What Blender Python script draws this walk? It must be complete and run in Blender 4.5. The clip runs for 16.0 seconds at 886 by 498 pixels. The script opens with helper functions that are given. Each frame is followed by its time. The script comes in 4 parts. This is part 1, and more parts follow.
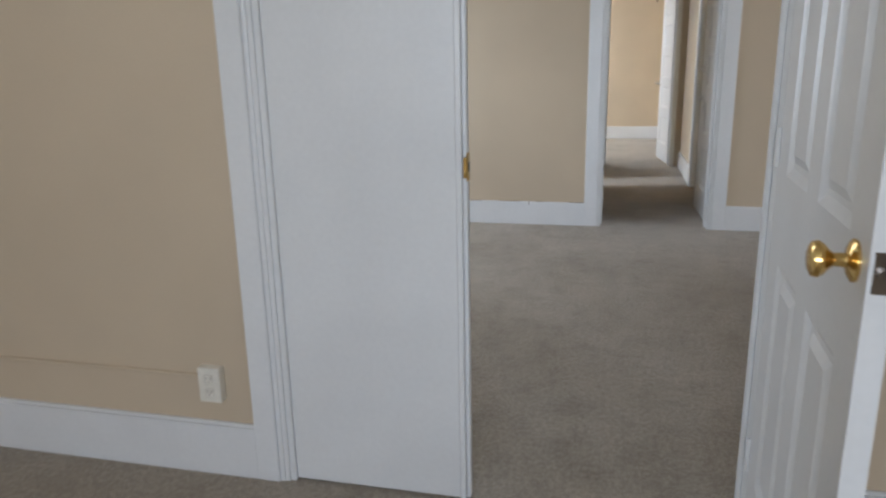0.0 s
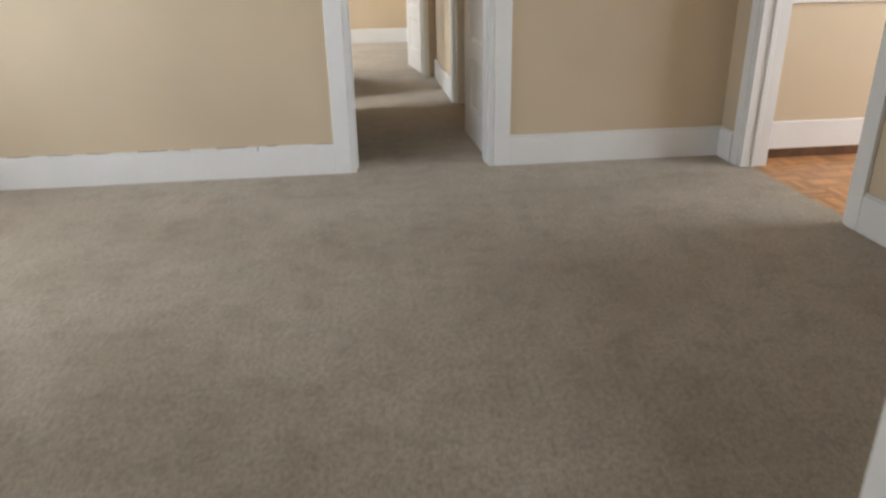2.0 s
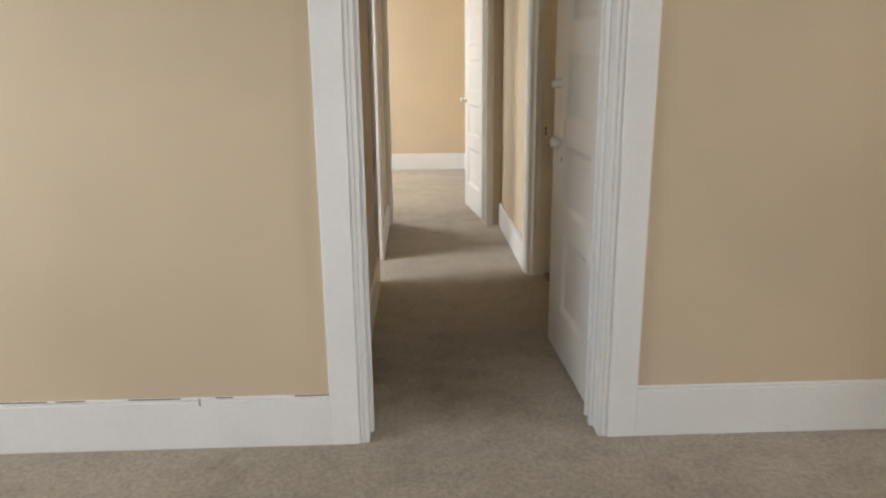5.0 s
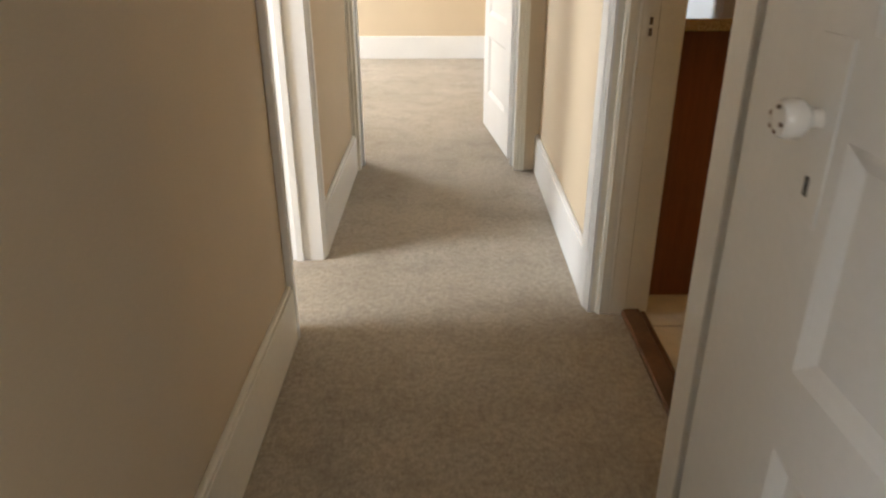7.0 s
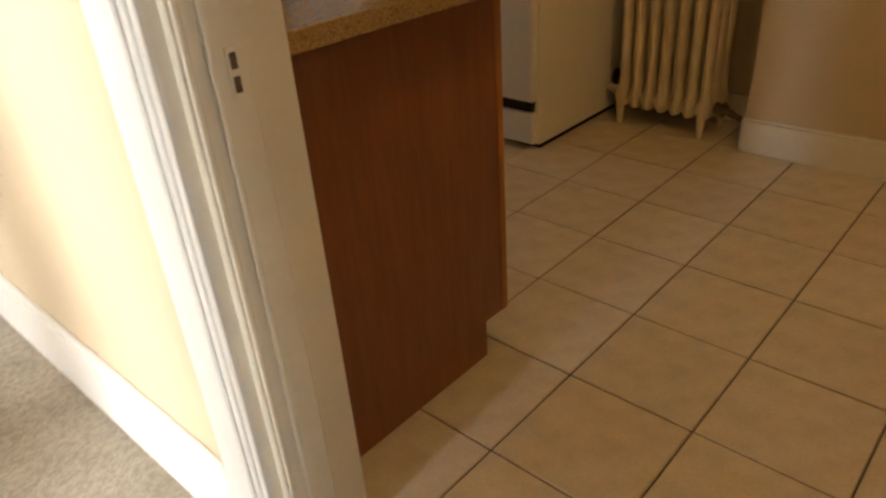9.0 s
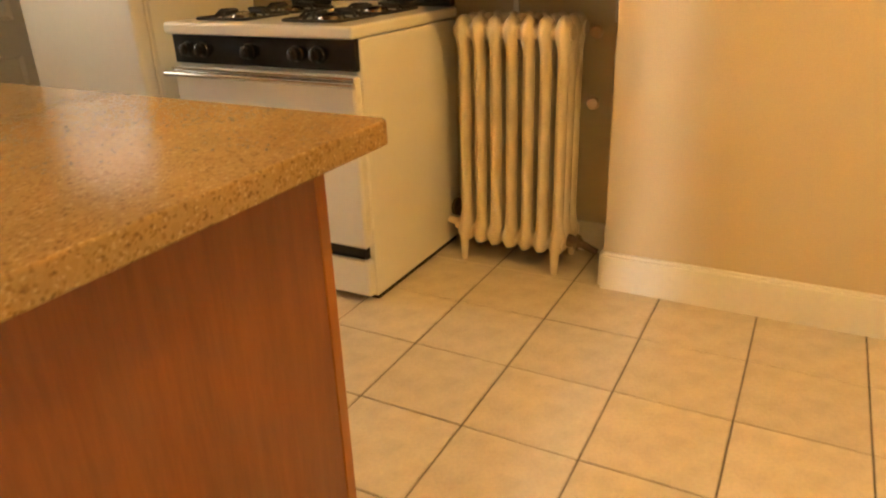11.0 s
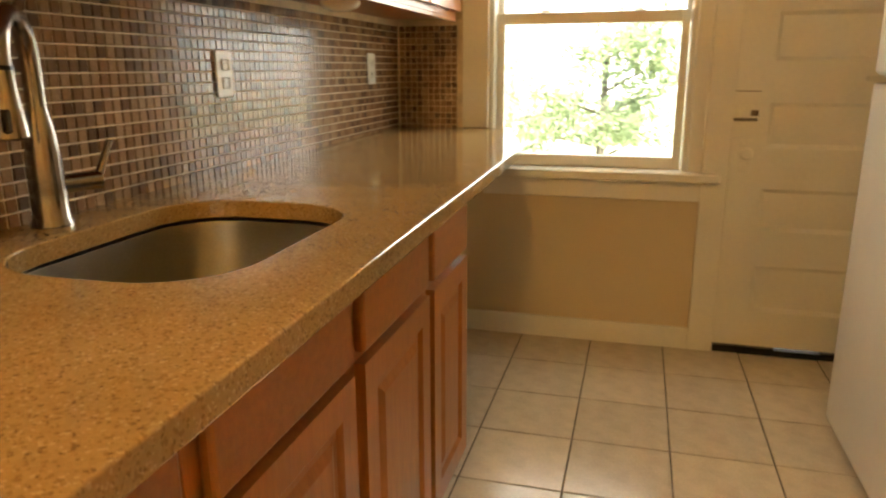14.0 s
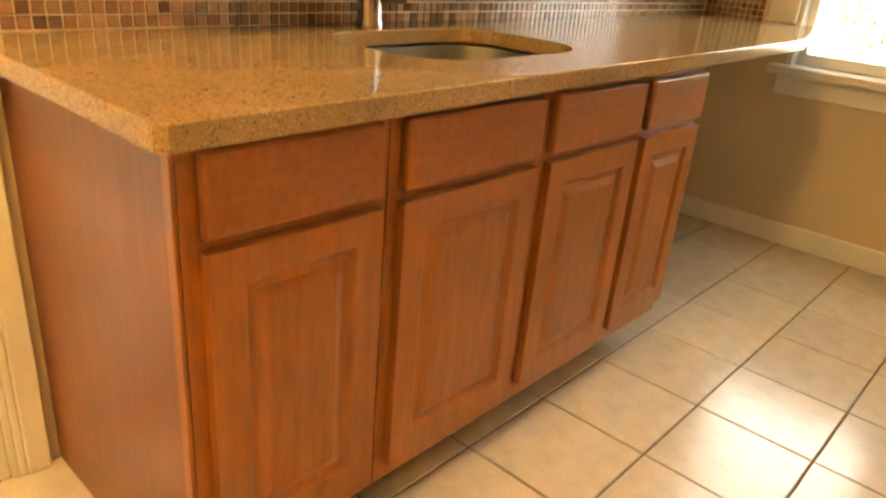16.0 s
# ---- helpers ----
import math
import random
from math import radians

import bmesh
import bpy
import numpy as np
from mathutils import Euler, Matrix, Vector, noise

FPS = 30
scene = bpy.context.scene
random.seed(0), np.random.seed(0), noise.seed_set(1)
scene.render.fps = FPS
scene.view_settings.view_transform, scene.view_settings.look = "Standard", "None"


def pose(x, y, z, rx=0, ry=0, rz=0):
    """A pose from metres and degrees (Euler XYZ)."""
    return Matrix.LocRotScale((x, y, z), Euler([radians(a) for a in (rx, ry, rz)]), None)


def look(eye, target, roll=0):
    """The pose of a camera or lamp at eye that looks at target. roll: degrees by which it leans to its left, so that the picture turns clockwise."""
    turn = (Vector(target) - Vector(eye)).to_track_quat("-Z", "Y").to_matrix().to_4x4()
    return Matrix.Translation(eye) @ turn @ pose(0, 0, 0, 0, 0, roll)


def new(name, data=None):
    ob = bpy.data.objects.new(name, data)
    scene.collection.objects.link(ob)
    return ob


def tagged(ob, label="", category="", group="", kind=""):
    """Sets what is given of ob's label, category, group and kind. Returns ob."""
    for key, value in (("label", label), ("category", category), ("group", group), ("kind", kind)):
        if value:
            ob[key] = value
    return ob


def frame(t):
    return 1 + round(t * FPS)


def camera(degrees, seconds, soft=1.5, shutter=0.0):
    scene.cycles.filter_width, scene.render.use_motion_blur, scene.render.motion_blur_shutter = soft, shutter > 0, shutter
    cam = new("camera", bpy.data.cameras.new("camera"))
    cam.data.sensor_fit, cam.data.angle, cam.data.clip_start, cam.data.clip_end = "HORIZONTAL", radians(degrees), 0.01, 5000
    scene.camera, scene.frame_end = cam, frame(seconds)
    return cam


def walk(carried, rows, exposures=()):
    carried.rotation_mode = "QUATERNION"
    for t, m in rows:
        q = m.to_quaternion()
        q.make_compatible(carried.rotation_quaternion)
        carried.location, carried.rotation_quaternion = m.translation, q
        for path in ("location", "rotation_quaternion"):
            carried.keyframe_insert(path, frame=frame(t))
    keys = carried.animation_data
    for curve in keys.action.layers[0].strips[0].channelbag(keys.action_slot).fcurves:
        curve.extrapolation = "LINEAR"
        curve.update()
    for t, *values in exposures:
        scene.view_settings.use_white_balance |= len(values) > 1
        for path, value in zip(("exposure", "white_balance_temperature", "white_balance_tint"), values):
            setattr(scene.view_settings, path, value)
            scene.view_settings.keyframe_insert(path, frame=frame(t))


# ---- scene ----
cam = camera(64.2, 16.0, soft=2.2, shutter=0.3)
PATH = [
    (0, (0.033, 0.312, 1.265), (-0.429, 2.191, 0.758), -1.2),
    (0.5, (-0.121, 0.69, 1.239), (-0.351, 2.595, 0.678), -1.0),
    (1, (-0.088, 1.078, 1.173), (-0.146, 2.915, 0.383), 0.7),
    (1.5, (-0.058, 1.441, 1.126), (0.049, 3.218, 0.215), 0.7),
    (2, (-0.021, 1.794, 1.199), (0.189, 3.627, 0.426), -1.0),
    (2.5, (-0.005, 1.995, 1.251), (0.278, 3.868, 0.61), -1.2),
    (3, (-0.01, 2.055, 1.325), (0.383, 3.976, 0.933), -2.2),
    (3.5, (-0.042, 2.17, 1.336), (0.42, 4.101, 1.096), -1.7),
    (4, (-0.002, 2.559, 1.306), (0.332, 4.518, 1.074), 0.1),
    (4.5, (0.055, 3.094, 1.282), (0.195, 5.058, 0.927), -1.0),
    (7, (0.336, 5.889, 1.133), (0.329, 7.706, 0.296), -0.2),
    (7.5, (0.293, 6.254, 1.129), (0.301, 8.049, 0.246), 0.2),
    (8, (0.283, 6.64, 1.126), (0.925, 8.272, 0.166), -1.3),
    (8.5, (0.35, 6.919, 1.114), (1.387, 8.277, 0.074), -3.4),
    (11, (0.858, 7.422, 1.103), (2.479, 8.289, 0.316), -1.9),
    (11.5, (1.074, 7.576, 1.114), (2.668, 8.531, 0.375), -2.6),
    (12, (1.279, 7.665, 1.124), (2.752, 8.802, 0.392), -2.6),
    (12.5, (1.503, 7.672, 1.136), (2.552, 9.228, 0.443), -4.2),
    (13, (1.645, 7.721, 1.142), (2.201, 9.529, 0.491), -4.7),
    (13.5, (1.803, 7.816, 1.153), (1.771, 9.738, 0.599), -5.0),
    (14, (1.996, 7.806, 1.158), (1.484, 9.675, 0.661), -0.2),
    (14.5, (2.101, 7.705, 1.153), (1.406, 9.523, 0.693), 1.9),
    (15, (2.195, 7.624, 1.146), (1.212, 9.303, 0.685), 1.7),
    (15.5, (2.323, 7.612, 1.11), (1.13, 9.097, 0.498), 3.7),
    (16, (2.369, 7.585, 1.091), (1.163, 8.972, 0.302), 5.1),
]
EXPOSURES = [
    (0.0, -0.18, 5350, 9), (1.0, -0.22, 5450, 9), (1.5, 0.02, 5700, 9), (3.5, 0.12, 6150, 9), (4.5, 0.12, 6100, 9), (7.0, 0.62, 6100, 9), (7.5, 0.42, 6250, 9),
    (8.5, 0.92, 6300, 9), (11.0, 3.27, 7300, 6), (12.0, 3.17, 7150, 5), (12.5, 3.4, 6900, 4), (13.5, 3.22, 7050, 4), (14.5, 3.33, 7100, 4), (15.2, 3.45, 7100, 4), (16.0, 3.95, 6900, 4),
]
walk(cam, [(t, look(eye, target, roll)) for t, eye, target, roll in PATH], EXPOSURES)

# ---- light ----
world = bpy.data.worlds.new("sky")
scene.world = world
world.use_nodes = True
_nt = world.node_tree
_sky = _nt.nodes.new("ShaderNodeTexSky")
_sky.sky_type = "NISHITA"
_sky.sun_disc = False
_sky.sun_elevation = radians(54)
_sky.sun_rotation = radians(160)
_bg = _nt.nodes["Background"]
_nt.links.new(_sky.outputs[0], _bg.inputs[0])
_bg.inputs[1].default_value = 0.12
sun = new("sun", bpy.data.lights.new("sun", "SUN"))
sun.data.energy = 5.0
sun.data.angle = radians(0.5)
sun.data.color = (1.0, 0.95, 0.87)
sun.matrix_world = look((5, -14, 20), (0, 0, 0))


YN_OUT = 10.96     # just outside the upper sash of the kitchen window


def window_light(name, x, y, z, w, h, direction, power, color=(1.0, 0.98, 0.95)):
    """Daylight of a window: an area lamp in the opening."""
    lamp = new(name, bpy.data.lights.new(name, "AREA"))
    lamp.data.shape, lamp.data.size, lamp.data.size_y = "RECTANGLE", w, h
    lamp.data.energy, lamp.data.color = power, color
    d = Vector(direction)
    lamp.matrix_world = look((x, y, z), Vector((x, y, z)) + d)
    return lamp


# the window behind the start is unseen; its opening and lamp are added
window_light("start_room_added_light", -0.2, -2.12, 1.5, 1.6, 1.3, (0, 1, 0), 60)
window_light("living_daylight", -2.47, 4.4, 1.45, 1.8, 1.4, (1, 0, -0.6), 44)
# no dining window is in view; opening and lamp are added to light that room
window_light("dining_added_light", 4.42, 4.3, 1.5, 1.4, 1.3, (-1, 0, 0), 60)
window_light("side_room_daylight", -2.72, 7.35, 1.5, 1.0, 1.3, (1, 0.2, -0.4), 95)
window_light("far_room_daylight", -2.42, 11.55, 1.5, 1.3, 1.3, (1, -0.1, -0.6), 92)
window_light("kitchen_daylight", 1.787, YN_OUT, 1.68, 0.70, 0.5, (0.25, -1, -0.45), 0.75, (1.0, 0.98, 0.93))

# ---- materials ----


def material(name, color, rough=0.6, metal=0.0, scale=6.0, vary=0.08, fine=120.0, fine_vary=0.05, bump=0.1, bump_dist=0.002, coat=0.0, tint=None, object_random=0.0, spec=0.5):
    """A painted or natural surface: colour that varies at two scales, with fine relief."""
    m = bpy.data.materials.new(name)
    m.use_nodes = True
    n, l = m.node_tree.nodes, m.node_tree.links
    b = n["Principled BSDF"]
    b.inputs["Roughness"].default_value, b.inputs["Metallic"].default_value = rough, metal
    b.inputs["Coat Weight"].default_value = coat
    b.inputs["Specular IOR Level"].default_value = spec
    tc = n.new("ShaderNodeTexCoord")
    big = n.new("ShaderNodeTexNoise")
    big.inputs["Scale"].default_value, big.inputs["Detail"].default_value = scale, 3.0
    small = n.new("ShaderNodeTexNoise")
    small.inputs["Scale"].default_value, small.inputs["Detail"].default_value = fine, 2.0
    l.new(tc.outputs["Object"], big.inputs["Vector"])
    l.new(tc.outputs["Object"], small.inputs["Vector"])
    mix = n.new("ShaderNodeMix")
    mix.data_type = "RGBA"
    c = Vector(color)
    t2 = Vector(tint) if tint else c * (1 - 2.2 * vary)
    mix.inputs["A"].default_value = (*(c * (1 + vary)), 1)
    mix.inputs["B"].default_value = (*t2, 1)
    ramp = n.new("ShaderNodeMapRange")
    ramp.inputs["From Min"].default_value, ramp.inputs["From Max"].default_value = 0.38, 0.68
    l.new(big.outputs["Fac"], ramp.inputs["Value"])
    l.new(ramp.outputs[0], mix.inputs["Factor"])
    hsv = n.new("ShaderNodeHueSaturation")
    val = n.new("ShaderNodeMapRange")
    val.inputs["From Min"].default_value, val.inputs["From Max"].default_value = 0.3, 0.7
    val.inputs["To Min"].default_value, val.inputs["To Max"].default_value = 1 - fine_vary, 1 + fine_vary
    l.new(small.outputs["Fac"], val.inputs["Value"])
    last = val.outputs[0]
    if object_random:
        info = n.new("ShaderNodeObjectInfo")
        r = n.new("ShaderNodeMapRange")
        r.inputs["To Min"].default_value, r.inputs["To Max"].default_value = 1 - object_random, 1 + object_random
        l.new(info.outputs["Random"], r.inputs["Value"])
        mul = n.new("ShaderNodeMath")
        mul.operation = "MULTIPLY"
        l.new(last, mul.inputs[0])
        l.new(r.outputs[0], mul.inputs[1])
        last = mul.outputs[0]
    l.new(last, hsv.inputs["Value"])
    l.new(mix.outputs["Result"], hsv.inputs["Color"])
    l.new(hsv.outputs[0], b.inputs["Base Color"])
    if bump:
        bp = n.new("ShaderNodeBump")
        bp.inputs["Strength"].default_value, bp.inputs["Distance"].default_value = bump, bump_dist
        l.new(small.outputs["Fac"], bp.inputs["Height"])
        l.new(bp.outputs[0], b.inputs["Normal"])
    return m


WALL = material("beige_wall_paint", (0.62, 0.512, 0.362), 0.75, scale=1.2, vary=0.03, fine=260, fine_vary=0.02, bump=0.25, bump_dist=0.0015)
KWALL = material("beige_kitchen_paint", (0.62, 0.50, 0.315), 0.6, scale=1.2, vary=0.04, fine=200, fine_vary=0.03, bump=0.35, bump_dist=0.002)
WHITE = material("white_gloss_paint", (0.80, 0.80, 0.79), 0.35, scale=2.5, vary=0.02, fine=60, fine_vary=0.015, bump=0.06, bump_dist=0.002)
CREAM = material("cream_trim_paint", (0.80, 0.76, 0.66), 0.4, scale=2.5, vary=0.03, fine=60, fine_vary=0.02, bump=0.08, bump_dist=0.002)
CEIL = material("ceiling_paint", (0.78, 0.76, 0.72), 0.9, scale=2, vary=0.03, fine=200, fine_vary=0.02, bump=0.2)
TILE = material("cream_floor_tile", (0.62, 0.53, 0.40), 0.20, scale=14, vary=0.045, fine=110, fine_vary=0.05, bump=0.05, object_random=0.06)
GROUT = material("dark_grout", (0.13, 0.10, 0.075), 0.9, scale=8, vary=0.2, fine=150)
ENAMEL = material("white_enamel", (0.82, 0.80, 0.74), 0.2, scale=2, vary=0.02, fine=40, fine_vary=0.01, bump=0.02)
BLACK = material("black_plastic", (0.012, 0.012, 0.013), 0.25, scale=5, vary=0.1, fine=80, bump=0.03)
STEEL = material("brushed_steel", (0.33, 0.30, 0.27), 0.2, 1.0, scale=5, vary=0.05, fine=200, fine_vary=0.05, bump=0.05)
BRASS = material("polished_brass", (0.75, 0.52, 0.18), 0.18, 1.0, scale=20, vary=0.06, fine=90, bump=0.02)
RADIATOR = material("cream_radiator_paint", (0.72, 0.62, 0.46), 0.45, scale=8, vary=0.05, fine=90, fine_vary=0.03, bump=0.2)
PARQUET = material("honey_parquet", (0.43, 0.21, 0.075), 0.32, scale=4, vary=0.12, fine=50, fine_vary=0.14, bump=0.05, object_random=0.3)
OAK = material("dark_oak_threshold", (0.14, 0.07, 0.035), 0.5, scale=6, vary=0.15, fine=70, fine_vary=0.15)


def shader(name):
    m = bpy.data.materials.new(name)
    m.use_nodes = True
    return m, m.node_tree.nodes, m.node_tree.links, m.node_tree.nodes["Principled BSDF"]


def ramp_node(n, stops, interpolation="LINEAR"):
    r = n.new("ShaderNodeValToRGB")
    r.color_ramp.interpolation = interpolation
    els = r.color_ramp.elements
    while len(els) < len(stops):
        els.new(0.5)
    for el, (p, c) in zip(els, stops):
        el.position, el.color = p, (*c, 1)
    return r


def noise_node(n, l, scale, detail=2.0, stretch=None, rough=0.5, coords="Object"):
    tc = n.new("ShaderNodeTexCoord")
    t = n.new("ShaderNodeTexNoise")
    t.inputs["Scale"].default_value, t.inputs["Detail"].default_value, t.inputs["Roughness"].default_value = scale, detail, rough
    if stretch:
        mp = n.new("ShaderNodeMapping")
        mp.inputs["Scale"].default_value = stretch
        l.new(tc.outputs[coords], mp.inputs["Vector"])
        l.new(mp.outputs[0], t.inputs["Vector"])
    else:
        l.new(tc.outputs[coords], t.inputs["Vector"])
    return t


def mixed(n, l, kind, fac, a, b):
    x = n.new("ShaderNodeMix")
    x.data_type, x.blend_type = "RGBA", kind
    for key, v in (("Factor", fac), ("A", a), ("B", b)):
        if hasattr(v, "links"):
            l.new(v, x.inputs[key])
        elif key == "Factor":
            x.inputs[key].default_value = v
        else:
            x.inputs[key].default_value = (*v, 1)
    return x.outputs["Result"]


def bumped(n, l, b, height, strength, distance):
    bp = n.new("ShaderNodeBump")
    bp.inputs["Strength"].default_value, bp.inputs["Distance"].default_value = strength, distance
    l.new(height, bp.inputs["Height"])
    l.new(bp.outputs[0], b.inputs["Normal"])


def wood_material(name, dark, light, stretch, rough=0.35, coat=0.15):
    m, n, l, b = shader(name)
    grain = noise_node(n, l, 9.0, 5.0, stretch, 0.65)
    fine = noise_node(n, l, 60.0, 3.0, stretch)
    base = ramp_node(n, [(0.3, dark), (0.7, light)])
    l.new(grain.outputs["Fac"], base.inputs[0])
    streak = ramp_node(n, [(0.35, (0.78, 0.74, 0.7)), (0.6, (1, 1, 1))])
    l.new(fine.outputs["Fac"], streak.inputs[0])
    l.new(mixed(n, l, "MULTIPLY", 0.35, base.outputs[0], streak.outputs[0]), b.inputs["Base Color"])
    b.inputs["Roughness"].default_value, b.inputs["Coat Weight"].default_value, b.inputs["Coat Roughness"].default_value = rough, coat, 0.2
    bumped(n, l, b, fine.outputs["Fac"], 0.08, 0.001)
    return m


WOOD = wood_material("honey_maple", (0.30, 0.096, 0.016), (0.42, 0.150, 0.029), (6, 6, 0.6))
WOOD_FLAT = wood_material("honey_maple_level_grain", (0.30, 0.096, 0.016), (0.42, 0.150, 0.029), (6, 0.6, 6))
VENEER = wood_material("reddish_veneer", (0.19, 0.058, 0.02), (0.255, 0.084, 0.03), (7, 7, 0.5), 0.36, 0.1)


def carpet_material():
    m, n, l, b = shader("taupe_carpet")
    wear = noise_node(n, l, 0.9, 4.0, None, 0.6)
    tread = noise_node(n, l, 7.0, 5.0, None, 0.65)
    pile = noise_node(n, l, 170.0, 6.0, None, 0.85)
    base = ramp_node(n, [(0.34, (0.47, 0.40, 0.305)), (0.64, (0.62, 0.545, 0.44))])
    l.new(wear.outputs["Fac"], base.inputs[0])
    mid = ramp_node(n, [(0.32, (0.75, 0.735, 0.71)), (0.5, (0.92, 0.92, 0.91)), (0.7, (1.0, 1.0, 1.0))])
    l.new(tread.outputs["Fac"], mid.inputs[0])
    c = mixed(n, l, "MULTIPLY", 0.9, base.outputs[0], mid.outputs[0])
    dots = ramp_node(n, [(0.36, (0.42, 0.40, 0.37)), (0.54, (0.95, 0.95, 0.95)), (0.62, (1.0, 1.0, 1.0))])
    l.new(pile.outputs["Fac"], dots.inputs[0])
    c = mixed(n, l, "MULTIPLY", 0.8, c, dots.outputs[0])
    tufts = noise_node(n, l, 55.0, 4.0, None, 0.7)
    clump = ramp_node(n, [(0.38, (0.66, 0.65, 0.63)), (0.58, (1, 1, 1))])
    l.new(tufts.outputs["Fac"], clump.inputs[0])
    c = mixed(n, l, "MULTIPLY", 0.8, c, clump.outputs[0])
    spots = noise_node(n, l, 9.0, 1.0)
    stain = ramp_node(n, [(0.19, (0.62, 0.57, 0.51)), (0.23, (1, 1, 1))])
    l.new(spots.outputs["Fac"], stain.inputs[0])
    l.new(mixed(n, l, "MULTIPLY", 0.7, c, stain.outputs[0]), b.inputs["Base Color"])
    b.inputs["Roughness"].default_value, b.inputs["Specular IOR Level"].default_value = 0.95, 0.1
    b.inputs["Sheen Weight"].default_value = 0.25
    bumped(n, l, b, pile.outputs["Fac"], 0.8, 0.006)
    return m


CARPET = carpet_material()


def quartz_material():
    m, n, l, b = shader("speckled_quartz")
    tc = n.new("ShaderNodeTexCoord")
    v = n.new("ShaderNodeTexVoronoi")
    v.inputs["Scale"].default_value = 300.0
    l.new(tc.outputs["Object"], v.inputs["Vector"])
    sep = n.new("ShaderNodeSeparateColor")
    l.new(v.outputs["Color"], sep.inputs[0])
    chips = ramp_node(n, [(0.0, (0.21, 0.13, 0.055)), (0.035, (0.27, 0.165, 0.068)), (0.16, (0.345, 0.222, 0.096)), (0.6, (0.375, 0.245, 0.108)), (0.93, (0.44, 0.31, 0.16))], "CONSTANT")
    l.new(sep.outputs[0], chips.inputs[0])
    cloud = noise_node(n, l, 5.0, 3.0)
    tone = ramp_node(n, [(0.35, (0.88, 0.86, 0.82)), (0.65, (1, 1, 1))])
    l.new(cloud.outputs["Fac"], tone.inputs[0])
    l.new(mixed(n, l, "MULTIPLY", 1.0, chips.outputs[0], tone.outputs[0]), b.inputs["Base Color"])
    b.inputs["Roughness"].default_value = 0.13
    return m


QUARTZ = quartz_material()


def mosaic_material(name, per_island):
    """Small glass and stone tiles, each of its own colour."""
    m, n, l, b = shader(name)
    src = n.new("ShaderNodeNewGeometry").outputs["Random Per Island"] if per_island else n.new("ShaderNodeObjectInfo").outputs["Random"]
    colours = ramp_node(n, [(0.0, (0.15, 0.085, 0.048)), (0.10, (0.27, 0.155, 0.082)), (0.34, (0.34, 0.205, 0.112)), (0.56, (0.24, 0.145, 0.085)), (0.70, (0.38, 0.24, 0.135)), (0.88, (0.165, 0.11, 0.072)), (0.94, (0.42, 0.28, 0.165))], "CONSTANT")
    l.new(src, colours.inputs[0])
    grain = noise_node(n, l, 140.0, 3.0)
    g = ramp_node(n, [(0.3, (0.8, 0.78, 0.76)), (0.7, (1, 1, 1))])
    l.new(grain.outputs["Fac"], g.inputs[0])
    l.new(mixed(n, l, "MULTIPLY", 1.0, colours.outputs[0], g.outputs[0]), b.inputs["Base Color"])
    b.inputs["Roughness"].default_value = 0.16
    b.inputs["Specular IOR Level"].default_value = 0.36
    bumped(n, l, b, grain.outputs["Fac"], 0.05, 0.001)
    return m


MOSAIC_PIECE = mosaic_material("mosaic_tile", False)
MOSAIC_FIELD = mosaic_material("mosaic_field", True)
MOSAIC_GROUT = material("tan_grout", (0.74, 0.59, 0.40), 0.85, scale=10, vary=0.1, fine=200, fine_vary=0.1)


def glass_material():
    m, n, l, b = shader("window_glass")
    b.inputs["Transmission Weight"].default_value, b.inputs["Roughness"].default_value, b.inputs["IOR"].default_value = 1.0, 0.0, 1.1
    return m


GLASS = glass_material()


def glow_material(name, color, strength):
    m, n, l, b = shader(name)
    hazy = noise_node(n, l, 0.25, 3.0)
    r = ramp_node(n, [(0.3, tuple(0.8 * c for c in color)), (0.7, color)])
    l.new(hazy.outputs["Fac"], r.inputs[0])
    l.new(r.outputs[0], b.inputs["Emission Color"])
    b.inputs["Base Color"].default_value = (0, 0, 0, 1)
    b.inputs["Emission Strength"].default_value = strength
    return m


DISTANCE = glow_material("bright_hazy_distance", (1.0, 1.0, 0.98), 1.1)
LAMP = glow_material("warm_lit_glass", (1.0, 0.60, 0.20), 17.0)
PEG = material("peach_painted_wood", (0.66, 0.47, 0.28), 0.5, scale=8, vary=0.05, fine=90)
PLATE = material("ivory_plastic", (0.80, 0.76, 0.66), 0.35, scale=12, vary=0.02, fine=60, bump=0.02)
PORCELAIN = material("white_porcelain", (0.85, 0.83, 0.79), 0.12, scale=10, vary=0.02, fine=60, bump=0.0)
IRON = material("cast_iron_black", (0.02, 0.019, 0.018), 0.5, scale=9, vary=0.2, fine=120, fine_vary=0.2, bump=0.3)
CHROME = material("chrome", (0.75, 0.74, 0.72), 0.12, 1.0, scale=10, vary=0.03, fine=100, bump=0.0)
RUST = material("rusty_valve", (0.16, 0.11, 0.07), 0.7, 0.3, scale=15, vary=0.25, fine=120, fine_vary=0.25, bump=0.4)
GRASS = material("pale_ground", (0.30, 0.32, 0.22), 0.9, scale=0.6, vary=0.2, fine=12, fine_vary=0.2)
BARK = material("bark", (0.24, 0.20, 0.15), 0.9, scale=6, vary=0.2, fine=40, fine_vary=0.2, bump=0.6, bump_dist=0.01)


